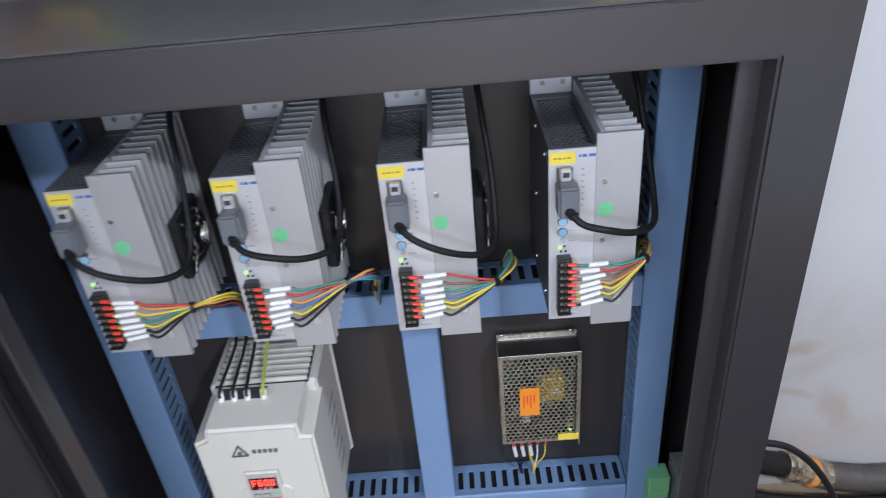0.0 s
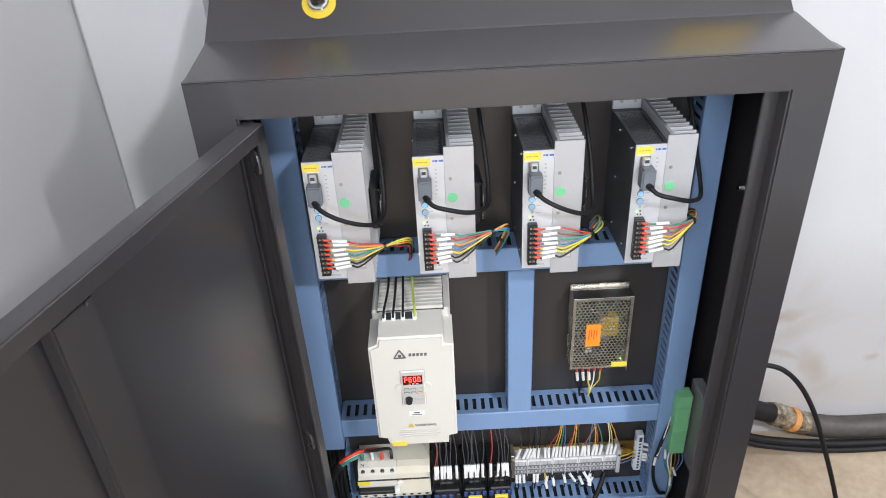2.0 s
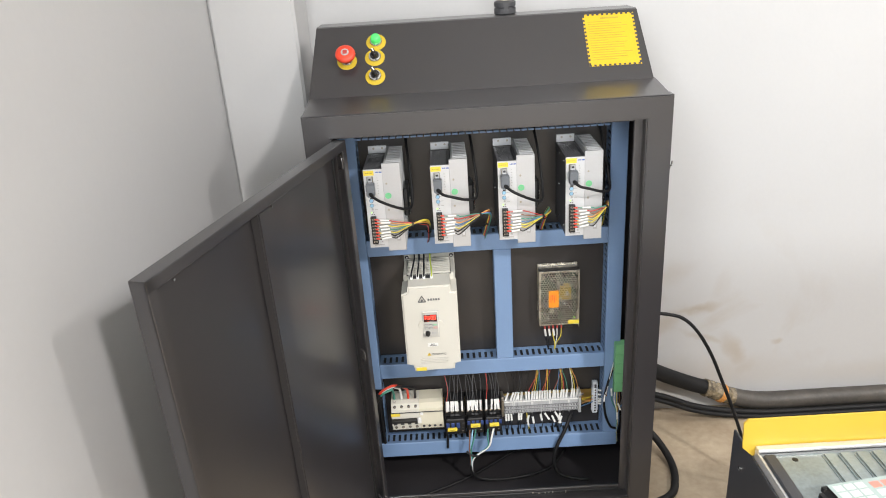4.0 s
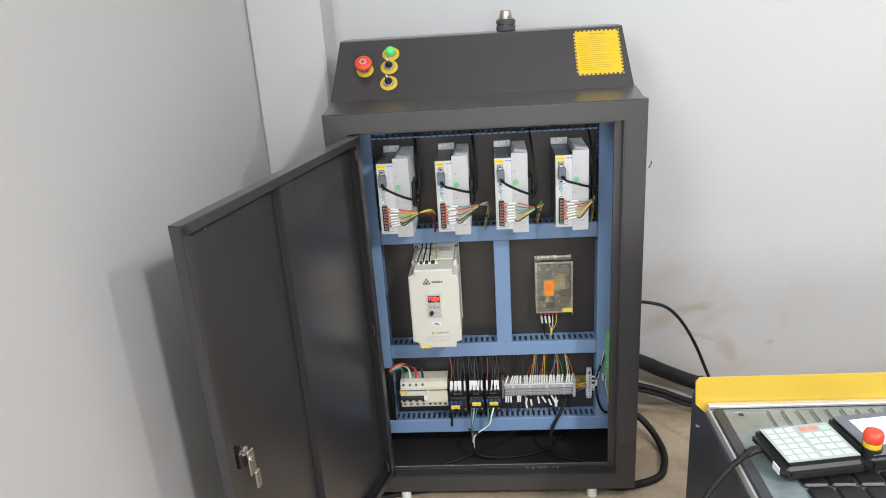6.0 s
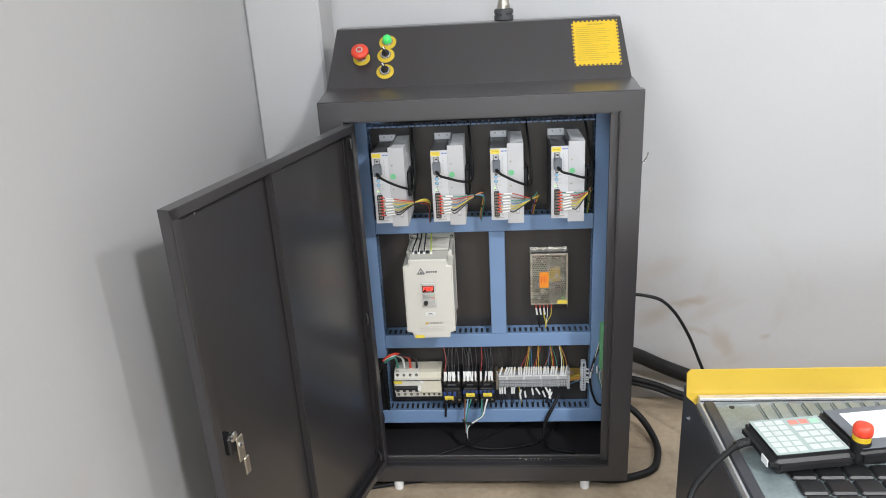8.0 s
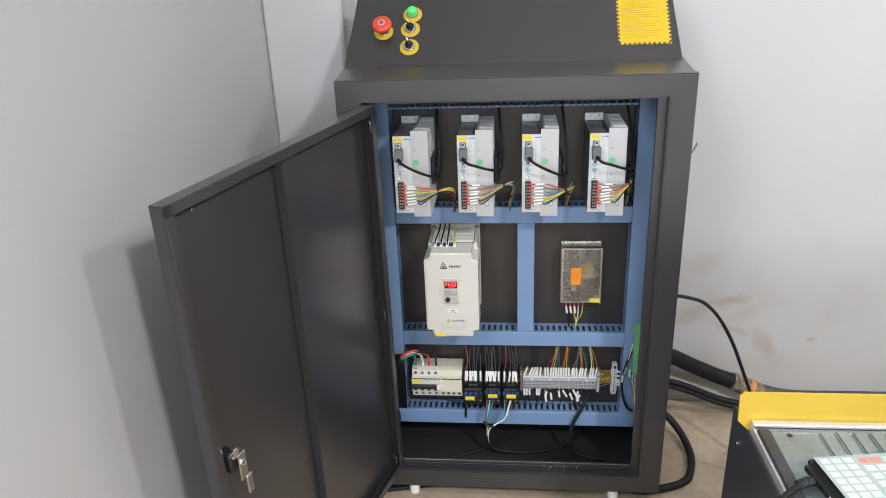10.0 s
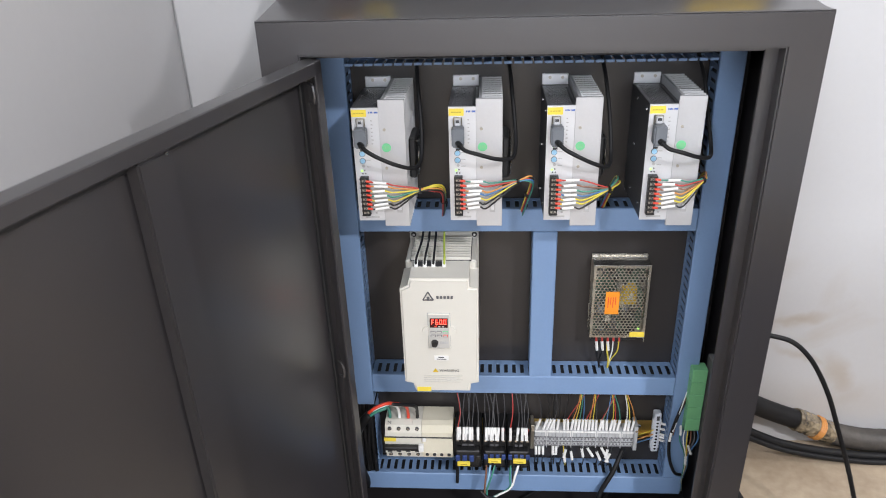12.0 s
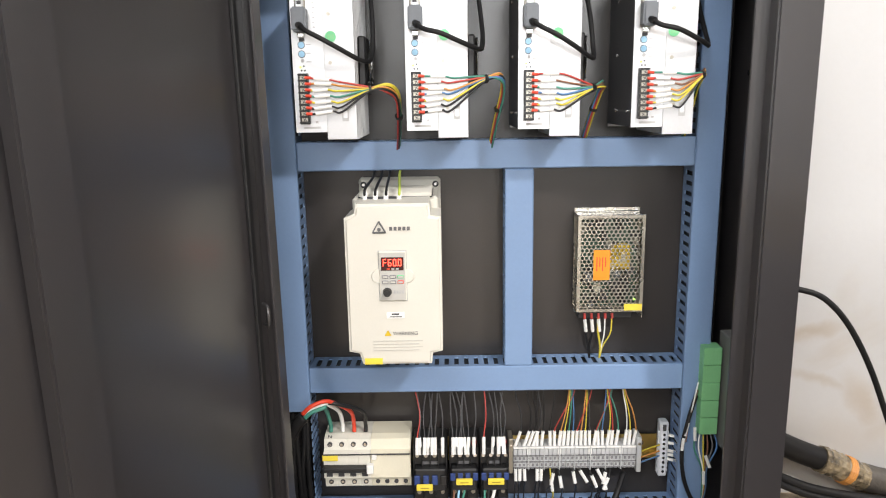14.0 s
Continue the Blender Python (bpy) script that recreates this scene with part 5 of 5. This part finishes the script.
# row of spring terminals
TX0, TX1, TN = 0.0285, 0.2105, 28
row = thing("terminal_row", ((TX0 + TX1) / 2, PY - 0.01, -0.81), "row of grey rail terminals with white marker sleeves", "terminal row")
tw = (TX1 - TX0) / TN
for i in range(TN):
    x0 = TX0 + i * tw
    t_ = bmesh.new()
    box(x0 + 0.0002, x0 + tw - 0.0003, 0.168, PY - 0.0095, -0.802, -0.767, 0.0006, t_)
    te = part("terminal", t_, M_TERM, row)
    part("marking_strip", box(x0 + 0.0005, x0 + tw - 0.0005, 0.1668, 0.1682, -0.7785, -0.7700), M_WHITE if i % 7 == 3 else M_TERM, te)
    for z in (-0.7850, -0.7955):
        part("clamp_opening", box(x0 + 0.0017, x0 + tw - 0.0018, 0.1674, 0.1684, z - 0.0020, z + 0.0022), M_SLOT, te)
for z in (-0.7805, -0.7902, -0.7995):
    part("cross_groove", box(TX0, TX1, 0.1665, 0.1690, z - 0.0007, z + 0.0007), M_SLOT, row)
part("top_ledge", box(TX0, TX1, 0.1662, 0.1700, -0.7690, -0.7668, 0.0005), M_WHITE, row)
for i in range(1, 8):
    part("group_divider", box(TX0 + i * 0.0228 - 0.0006, TX0 + i * 0.0228 + 0.0006, 0.1655, 0.17, -0.803, -0.766), M_TERM, row)
for x in (TX0 - 0.0075, TX1 + 0.0005):
    e = part("end_clamp", box(x, x + 0.007, 0.165, PY - 0.0095, -0.808, -0.752, 0.001), M_STEEL if x < 0.1 else M_TERM, row, "end clamp")
    part("clamp_screw", rod((x + 0.0035, 0.1655, -0.762), (x + 0.0035, 0.1640, -0.762), 0.0025, 8), M_CHROME, e)
UP = [M_WDARK, M_WDARK, M_BLACK, M_BLACK, M_WDARK, M_BLACK, M_BLACK, M_WDARK, M_BLACK, M_WRED, M_WORANGE, M_WYEL, M_WGREEN, M_WBLUE, M_WRED, M_WORANGE, M_WYEL, M_WDARK, M_WRED, M_WGREEN, M_WBLUE, M_WYEL, M_WRED, M_WGREEN, M_WYEL, M_WHITE, M_WYEL, M_WORANGE]
for i, mat in enumerate(UP):
    if i in (1, 7, 24):
        continue
    x = TX0 + (i + 0.5) * tw
    lean = rnd.uniform(-0.001, 0.004) if i > 4 else 0.008
    part("marker_sleeve", rod((x, 0.174, -0.768), (x + lean, 0.1755, -0.745), 0.0025, 8), M_WHITE, row, "white marker sleeve")
    fan = ((0.11 if i < 14 else (0.135 if i < 18 else (0.165 if i < 24 else 0.19))) if i > 8 else x)
    gx = fan + (i % 5) * 0.002
    part("wire", tube([(x, 0.174, -0.765), (x + lean, 0.1755, -0.745), (x * 0.55 + gx * 0.45 + lean, 0.173, -0.715), (gx, 0.176, -0.685), (gx, 0.180, -0.664)], 0.00095, 6), mat, row, smooth=True)
for i in (0, 1, 2, 5, 6, 8, 9, 10, 13, 14, 17, 18, 20, 21, 22):
    x = TX0 + (i + 0.5) * tw
    l, dz = rnd.uniform(-0.012, 0.012) if i > 6 else rnd.uniform(-.002, .002), (0 if i < 7 else rnd.uniform(0.0, 0.018))
    a = Vector((x, 0.172, -0.802))
    b = a + Vector((l * 0.5, -0.004, -dz))
    c = b + Vector((l, -0.004, -0.017))
    part("wire", tube([a, b, c, c + Vector((l, 0.012, -0.015)), (x + l * 2.5, 0.187, -0.866)], 0.0012, 6), (M_BLACK if i % 4 else M_WYEL) if i in (8, 9, 10) else M_BLACK, row, smooth=True)
    part("marker_sleeve", rod(b, c, 0.0026, 8), M_WHITE, row, "white marker sleeve")

ebar = thing("earth_bar", (0.256, PY, -0.83), "pale grey screw bar with white-sleeved wires", "earth bar")
part("bar", box(0.2495, 0.2625, 0.183, 0.200, -0.826, -0.737, 0.002), M_BAR, ebar)
part("end_slot", box(0.2535, 0.2585, 0.1822, 0.1835, -0.751, -0.741), M_INK, ebar)
for i in range(9):
    z = -0.757 - i * 0.0075
    part("scallop", rod((0.2640, 0.190, z), (0.2480, 0.190, z), 0.0040, 10), M_BAR, ebar)
    part("bar_screw", rod((0.256, 0.184, z), (0.256, 0.182, z), 0.0022, 8), M_CHROME, ebar)
for i, z in enumerate((-0.758, -0.771, -0.783, -0.790, -0.797)):
    part("marker_sleeve", rod((0.2625, 0.184, z), (0.276, 0.180, z - 0.002 + 0.002 * (i % 2)), 0.0024, 8), M_WHITE, ebar, "white marker sleeve")
jump = thing("jumper_wires", (0.23, PY - 0.01, -0.81), "short orange and blue wires beside the terminals", "wires")
for mat, dz in ((M_WORANGE, 0.0), (M_WBLUE, -0.008), (M_WYEL, 0.010)):
    part("wire", tube([(0.214, 0.182, -0.797 + dz), (0.226, 0.178, -0.789 + dz), (0.240, 0.180, -0.785 + dz), (0.2535, 0.186, -0.784 + dz)], 0.0012, 8), mat, jump, smooth=True)

# wires that leave the relays, run over the lowest duct and drop to the cabinet's floor
drop = thing("motor_wires", (-0.05, 0.12, -0.95), "tied bundle of pale blue, green and white motor wires", "wires")
for i, (mat, x) in enumerate(((M_WBROWN, -0.060), (M_LBLUE, -0.052), (M_WGREEN, -0.043), (M_WGREEN, -0.016), (M_WHITE, 0.000), (M_BLACK, -0.010))):
    y, z = 0.124, -0.800
    mid = (-0.064 + i * 0.002, 0.112 + 0.003 * (i % 2), -0.862) if i < 3 else (-0.026 + 0.002 * i, 0.112, -0.856)
    part("wire", tube([(x, y, z), ((x + mid[0]) / 2, 0.114, -0.83), mid, (-0.062 + 0.0018 * i, 0.113, -0.888), (-0.063 + 0.001 * i, 0.118, -0.918 - 0.004 * i)], 0.0017 if i != 4 else 0.0024, 8), mat, drop, smooth=True)
part("cable_tie", tube([(-0.071, 0.114, -0.866), (-0.060, 0.107, -0.873), (-0.045, 0.110, -0.879), (-0.042, 0.116, -0.880)], 0.0028, 8), M_BLACK, drop, "black cable tie")
CABLES = [
    (0.0042, [(-0.061, 0.117, -0.91), (-0.058, 0.120, -0.94), (-0.035, 0.125, -0.962), (0.02, 0.13, -0.971), (0.09, 0.14, -0.970), (0.15, 0.17, -0.968), (0.2, 0.25, -0.968)], "black cable looping on the cabinet's floor"),
    (0.0045, [(0.196, 0.178, -0.815), (0.176, 0.150, -0.845), (0.154, 0.138, -0.885), (0.146, 0.134, -0.925), (0.152, 0.132, -0.955), (0.175, 0.125, -0.970), (0.23, 0.11, -0.971)], "black cable dropping past the lowest duct"),
    (0.0040, [(-0.27, 0.07, -0.972), (-0.202, 0.08, -0.9705), (-0.077, 0.139, -0.9705), (0.055, 0.234, -0.9705), (0.12, 0.27, -0.9705)], "black cable lying across the cabinet's floor"),
    (0.0030, [(-0.118, 0.15, -0.825), (-0.116, 0.150, -0.85), (-0.1165, 0.148, -0.868), (-0.117, 0.15, -0.88)], "short black cable end below the contactor"),
]
for r, pts, lab in CABLES:
    c = thing("black_cable", pts[2], lab, "cable")
    part("sheath", tube(pts, r, 10, 7), M_RUBBER, c, smooth=True)

# interface board on the right inner wall
board = thing("interface_board", (0.325, 0.14, -0.745), "interface box with a green plug-in terminal strip", "interface board")
part("metal_box", box(0.3195, 0.3365, 0.060, 0.160, -0.752, -0.585, 0.0015), M_BOXGREY, board, "grey metal box")
part("circuit_board", box(0.3165, 0.3190, 0.060, 0.070, -0.748, -0.650), M_PCB, board)
part("box_screw", rod((0.328, 0.0595, -0.592), (0.328, 0.057, -0.592), 0.004, 10), M_CHROME, board)
for i in range(5):
    z1 = -0.604 - i * 0.0262
    part("green_plug", box(0.2905, 0.3160, 0.136, 0.160, z1 - 0.0257, z1, 0.001), M_GREEN, board, "green plug-in terminal")
bw = thing("board_wires", (0.30, 0.14, -0.80), "thin coloured wires hanging from the green terminals", "wires")
for i, mat in enumerate((M_WGREEN, M_WHITE, M_WYEL, M_WBROWN, M_WGREY, M_WBLUE)):
    x = 0.291 + 0.0045 * i
    part("wire", tube([(x, 0.146, -0.733), (x - 0.006 + 0.002 * i, 0.138, -0.755), (0.296 + 0.0015 * i, 0.134, -0.785), (0.300 + 0.001 * i, 0.138, -0.82), (0.302, 0.146, -0.86), (0.306, 0.15, -0.89)], 0.0012, 6), mat, bw, smooth=True)
part("wire", tube([(0.288, 0.150, -0.68), (0.274, 0.138, -0.715), (0.267, 0.136, -0.755), (0.272, 0.138, -0.80), (0.285, 0.140, -0.835), (0.30, 0.150, -0.85)], 0.0030, 8), M_RUBBER, bw, smooth=True)
for i in range(3):
    part("wire", tube([(0.290, 0.150, -0.66 - i * 0.012), (0.279, 0.140, -0.70), (0.270 + 0.002 * i, 0.136, -0.745)], 0.0011, 6), (M_WHITE, M_WBROWN, M_WBLUE)[i], bw, smooth=True)
for a, b in (((0.2745, 0.137, -0.716), (0.2695, 0.135, -0.735)), ((0.268, 0.134, -0.738), (0.2665, 0.134, -0.757)), ((0.283, 0.134, -0.722), (0.2845, 0.134, -0.742)), ((0.300, 0.132, -0.765), (0.306, 0.130, -0.782)), ((0.299, 0.133, -0.79), (0.300, 0.133, -0.81))):
    part("marker_sleeve", rod(a, b, 0.0022, 8), M_WHITE, bw, "white marker sleeve")
for i, mat in enumerate((M_WRED, M_WGREEN, M_WYEL, M_WHITE)):
    part("wire", tube([(0.332, 0.10, -0.785), (0.322 + 0.002 * i, 0.094, -0.790 - 0.002 * i), (0.313 + 0.002 * i, 0.09, -0.806), (0.315 + 0.001 * i, 0.09, -0.826), (0.322, 0.095, -0.835)], 0.0016, 6), mat, bw, smooth=True)

# ---------------------------------------------------------------- cables behind and beside the cabinet
M_HOSE = material("dusty_grey_hose", (0.040, 0.037, 0.034), 0.5, var=0.3, scale=22, grain=120, bump=0.4, tint=(0.09, 0.08, 0.07))
M_TAPE = material("clear_packing_tape", (0.34, 0.27, 0.17), 0.18, var=0.45, scale=60, grain=120, bump=0.8, tint=(0.045, 0.036, 0.026), coat=0.8)
FZc = GROUND
hose = thing("cable_hose", (0.9, 0.41, FZc), "thick black cable hose, taped where it joins a dusty hose", "hose")
part("black_hose", tube([(0.30, 0.31, -0.755), (0.36, 0.335, -0.783), (0.434, 0.368, -0.822), (0.50, 0.386, -0.863), (0.57, 0.397, -0.900), (0.622, 0.402, -0.922)], 0.021, 16, 7, ripple=0.012), M_RUBBER, hose, "black corrugated hose", smooth=True)
part("tape_wrap", tube([(0.612, 0.401, -0.918), (0.64, 0.403, -0.931), (0.67, 0.404, -0.946), (0.702, 0.405, -0.960)], 0.0245, 14, 4, ripple=0.07), M_TAPE, hose, "crinkled clear tape wrap")
part("orange_tape", tube([(0.658, 0.403, -0.940), (0.664, 0.403, -0.943), (0.671, 0.403, -0.9465)], 0.0262, 14, 3, ripple=0.06), M_WORANGE, hose, "orange tape")
part("dusty_hose", tube([(0.695, 0.405, -0.957), (0.74, 0.405, -0.970), (0.80, 0.405, -0.978), (0.95, 0.405, -0.978), (1.3, 0.405, -0.978), (2.2, 0.405, -0.978), (3.4, 0.405, -0.978)], 0.0250, 16, 8, ripple=0.02), M_HOSE, hose, "dusty dark hose", smooth=True)
SIDE = [
    ("floor_cable", 0.0088, [(0.290, 0.290, -0.862), (0.360, 0.335, -0.878), (0.422, 0.358, -0.894), (0.490, 0.362, -0.917), (0.592, 0.365, -0.960), (0.740, 0.370, -0.989), (0.884, 0.372, -0.9955), (1.200, 0.373, -0.9955), (2.400, 0.371, -0.9955)], "black cable along the foot of the wall"),
    ("floor_cable", 0.0062, [(0.290, 0.284, -0.872), (0.360, 0.327, -0.889), (0.422, 0.350, -0.905), (0.490, 0.354, -0.928), (0.592, 0.357, -0.970), (0.740, 0.358, -0.9960), (0.884, 0.3575, -0.9985), (1.200, 0.358, -0.9985), (2.400, 0.3565, -0.9985)], "thin black cable along the foot of the wall"),
    ("power_cable", 0.0040, [(0.325, 0.10, -0.508), (0.360, 0.10, -0.506), (0.395, 0.10, -0.511), (0.430, 0.10, -0.524), (0.465, 0.10, -0.560), (0.500, 0.10, -0.620), (0.530, 0.10, -0.690), (0.570, 0.10, -0.790), (0.610, 0.095, -0.905), (0.640, 0.075, -0.985), (0.652, 0.02, -1.000), (0.66, -0.15, -1.000), (0.7, -0.34, -1.000)], "thin black power cable arching down to the floor"),
    ("looped_cable", 0.0095, [(0.30, 0.30, -0.915), (0.36, 0.29, -0.925), (0.41, 0.27, -0.945), (0.442, 0.235, -0.972), (0.458, 0.18, -0.9935), (0.447, 0.115, -0.9955), (0.42, 0.066, -0.9955), (0.35, 0.036, -0.9955), (0.28, 0.035, -0.9955), (0.12, 0.09, -0.9955)], "thick black cable lying in a loop on the floor"),
    ("floor_cable", 0.0060, [(-0.420, -0.030, -0.9990), (-0.317, 0.005, -0.9990), (-0.164, 0.038, -0.9990), (-0.031, 0.064, -0.9990), (0.100, 0.120, -0.9990), (0.200, 0.190, -0.9990)], "black cable on the floor under the cabinet"),
]
for nm, r, pts, lab in SIDE:
    c = thing(nm, (pts[5][0], pts[5][1], FZc), lab, "cable")
    part("sheath", tube(pts, r, 12, 8), M_RUBBER, c, smooth=True)

# ---------------------------------------------------------------- machine beside the cabinet, with a hand controller on it
M_MACH = material("dark_machine_paint", (0.045, 0.047, 0.055), 0.4, var=0.12, scale=8, grain=300, bump=0.08)
M_BELLOW = material("dusty_bed_sheet", (0.25, 0.30, 0.31), 0.30, var=0.22, scale=16, grain=200, bump=0.1, coat=0.7, tint=(0.12, 0.15, 0.155))
# key colours paled: the reflection washing over the keypad is mixed in
M_PINK = material("glare_washed_red_key", (0.72, 0.24, 0.19), 0.35, var=0.06, scale=40, bump=0.0)
M_MINT = material("glare_washed_green_key", (0.36, 0.62, 0.46), 0.35, var=0.06, scale=40, bump=0.0)
M_KEY = material("pale_keys", (0.56, 0.60, 0.58), 0.3, var=0.05, scale=40, bump=0.0)
M_ALU = material("extruded_aluminium", (0.74, 0.74, 0.74), 0.35, metal=0.6, var=0.06, scale=12, grain=200, bump=0.03)
M_SAFE = material("yellow_machine_paint", (0.64, 0.43, 0.05), 0.42, var=0.03, scale=8, grain=300, bump=0.05)
MZ = -0.482
mach = thing("cnc_machine", (0.9, -0.75, GROUND), "dark machine bed with a yellow guard strip along its rear", "machine")
part("side_panel", box(0.372, 0.376, -1.30, -0.335, GROUND + 0.03, MZ - 0.012, 0.001), M_MACH, mach, "dark steel side panel")
part("base_body", box(0.380, 2.1, -1.30, -0.36, GROUND, MZ - 0.03, 0.004), M_MACH, mach)
part("edge_profile", box(0.381, 0.399, -1.30, -0.424, MZ + 0.0005, MZ + 0.0065, 0.0015), M_MACH, mach, "dark edge profile")
part("edge_trim", box(0.3765, 0.3805, -1.30, -0.405, MZ - 0.03, MZ + 0.0015, 0.0008), M_ALU, mach, "bright edge trim")
part("bed_cover", box(0.381, 2.1, -1.30, -0.418, MZ - 0.029, MZ, 0.002), M_BELLOW, mach, "dusty dark bed cover")
yel = bmesh.new()
pr = [(0.358, MZ + 0.004), (0.374, MZ - 0.012), (2.1, MZ - 0.012), (2.1, MZ + 0.057), (0.362, MZ + 0.057), (0.356, MZ + 0.050)]
fr = [yel.verts.new((x, -0.403, z)) for x, z in pr]
bk = [yel.verts.new((x, -0.400, z)) for x, z in pr]
yel.faces.new(fr)
yel.faces.new(bk[::-1])
for i in range(len(pr)):
    j = (i + 1) % len(pr)
    yel.faces.new((fr[j], fr[i], bk[i], bk[j]))
bmesh.ops.recalc_face_normals(yel, faces=yel.faces)
part("guard_strip", yel, M_SAFE, mach, "yellow painted guard strip")
part("rear_rail", box(0.377, 2.1, -0.4175, -0.4045, MZ - 0.02, MZ + 0.0085, 0.001), M_ALU, mach, "bright aluminium rail")
part("rail_groove", box(0.378, 2.1, -0.4182, -0.4172, MZ + 0.002, MZ + 0.004), M_INK, mach)
part("bolt_hole", rod((0.427, -0.432, MZ - 0.001), (0.427, -0.432, MZ + 0.0006), 0.0045, 14), M_BLACK, mach)
for i in range(18):
    x = 0.470 + i * 0.0245
    part("bed_slat", box(x, x + 0.0205, -0.590, -0.424, MZ - 0.003, MZ + 0.0045 + 0.0006 * (i % 2), 0.003, seg=2), M_BELLOW, mach)
for r in range(3):
    for c in range(6):
        x, y = 0.452 + c * 0.040 + r * 0.002, -0.628 - r * 0.034
        part("rubber_pad", box(x, x + 0.037, y, y + 0.031, MZ - 0.001, MZ + 0.007, 0.003), M_BLACK, mach)
side = bmesh.new()
for i in range(5):
    box(0.3712, 0.3722, -0.62 - i * 0.020, -0.606 - i * 0.020, MZ - 0.085, MZ - 0.060, bm=side)
box(0.3712, 0.3722, -0.72, -0.575, MZ - 0.112, MZ - 0.096, bm=side)
part("printed_bar", side, M_WHITE, mach)
part("panel_screw", rod((0.373, -0.375, MZ - 0.060), (0.369, -0.375, MZ - 0.060), 0.004, 10), M_CHROME, mach)

PM = Matrix.Translation((0.422, -0.632, MZ + 0.010)) @ Matrix.Rotation(radians(8), 4, "Z") @ Matrix.Diagonal((0.82, 0.80, 0.9, 1))
pend = thing("hand_controller", (0.53, -0.53, MZ + 0.01), "black hand controller with pale keypad and screen lying flat", "controller")
M_PADFACE = material("pale_green_keypad_film", (0.36, 0.44, 0.42), 0.12, var=0.05, scale=20, bump=0.0)
M_SCREEN = material("pale_lcd_screen", (0.72, 0.77, 0.80), 0.15, var=0.03, scale=20, bump=0.0, emit=0.3)
PK = PM @ Matrix.Translation((0, 0, 0.006))  # the keypad lies on the raised part of the case
part("case", box(0, 0.158, 0, 0.136, -0.001, 0.032, 0.011, m=PM, seg=3), M_BLACK, pend, "black case")
part("keypad_film", box(0.012, 0.146, 0.015, 0.123, 0.0262, 0.0270, m=PK), M_PADFACE, pend, "pale green keypad film")
part("screen_case", box(0.159, 0.30, 0.004, 0.148, -0.001, 0.030, 0.008, m=PM, seg=3), M_BLACK, pend, "black screen case")
part("screen_bezel", box(0.170, 0.292, 0.012, 0.140, 0.0302, 0.0308, m=PM), M_GREY, pend)
part("screen", box(0.192, 0.285, 0.040, 0.124, 0.0310, 0.0314, m=PM), M_SCREEN, pend, "pale lit screen")
for r in range(6):
    for c in range(3):
        x, y = 0.018 + c * 0.0195, 0.020 + r * 0.0168
        part("key", box(x, x + 0.016, y, y + 0.0135, 0.0270, 0.0274, 0.0002, m=PK), M_KEY, pend)
for r in range(5):
    for c in range(3):
        x, y = 0.082 + c * 0.0205, 0.022 + r * 0.0195
        mat = M_PINK if (r == 4 and c < 2) else (M_MINT if (r == 4) else M_KEY)
        part("key", box(x, x + 0.017, y, y + 0.0145, 0.0270, 0.0274, 0.0002, m=PK), mat, pend)
part("stop_stem", turned([(0.017, -0.001), (0.017, 0.036), (0.0165, 0.038)], PM @ Matrix.Translation((0.176, 0.030, 0)), 24), M_BLACK, pend, "black stop stem")
part("stop_collar", turned([(0.0155, 0.038), (0.0155, 0.046), (0.0150, 0.047)], PM @ Matrix.Translation((0.176, 0.030, 0)), 24), M_YELLOW, pend, "yellow collar")
part("stop_head", turned([(0.0150, 0.047), (0.0170, 0.050), (0.0172, 0.060), (0.0150, 0.0655), (0.009, 0.0675), (0.003, 0.068)], PM @ Matrix.Translation((0.176, 0.030, 0)), 24), M_RED, pend, "red stop head", smooth=True)
part("port_cover", box(-0.0012, 0.0012, 0.020, 0.044, 0.006, 0.020, 0.0008, m=PM), M_WHITE, pend)
part("cable_boot", tube([PM @ Vector(q) for q in ((0.004, 0.092, 0.012), (-0.012, 0.090, 0.012), (-0.030, 0.084, 0.011))], 0.0062, 10, 6, ripple=0.18), M_BLACK, pend, "ribbed cable boot")
part("cable", tube([PM @ Vector((-0.020, 0.087, 0.0115)), PM @ Vector((-0.045, 0.074, 0.010)), (0.335, -0.610, MZ + 0.004), (0.300, -0.650, MZ - 0.02), (0.29, -0.70, MZ - 0.12), (0.30, -0.76, MZ - 0.3), (0.32, -0.78, GROUND + 0.1), (0.33, -0.76, GROUND + 0.006), (0.345, -0.7, GROUND + 0.004)], 0.0048, 10, 8), M_RUBBER, pend, "black cable", smooth=True)

# chips in the enamel of the cabinet's lower edge
chips = random.Random(5)
for i in range(7):
    x = 0.075 + i * 0.013 + chips.uniform(-0.004, 0.004)
    part("enamel_chip", box(x, x + chips.uniform(0.002, 0.006), 0.0165, 0.0170, OZ0 + 0.006 + chips.uniform(0, 0.004), OZ0 + 0.0075 + chips.uniform(0, 0.005)), M_STEEL, cab)
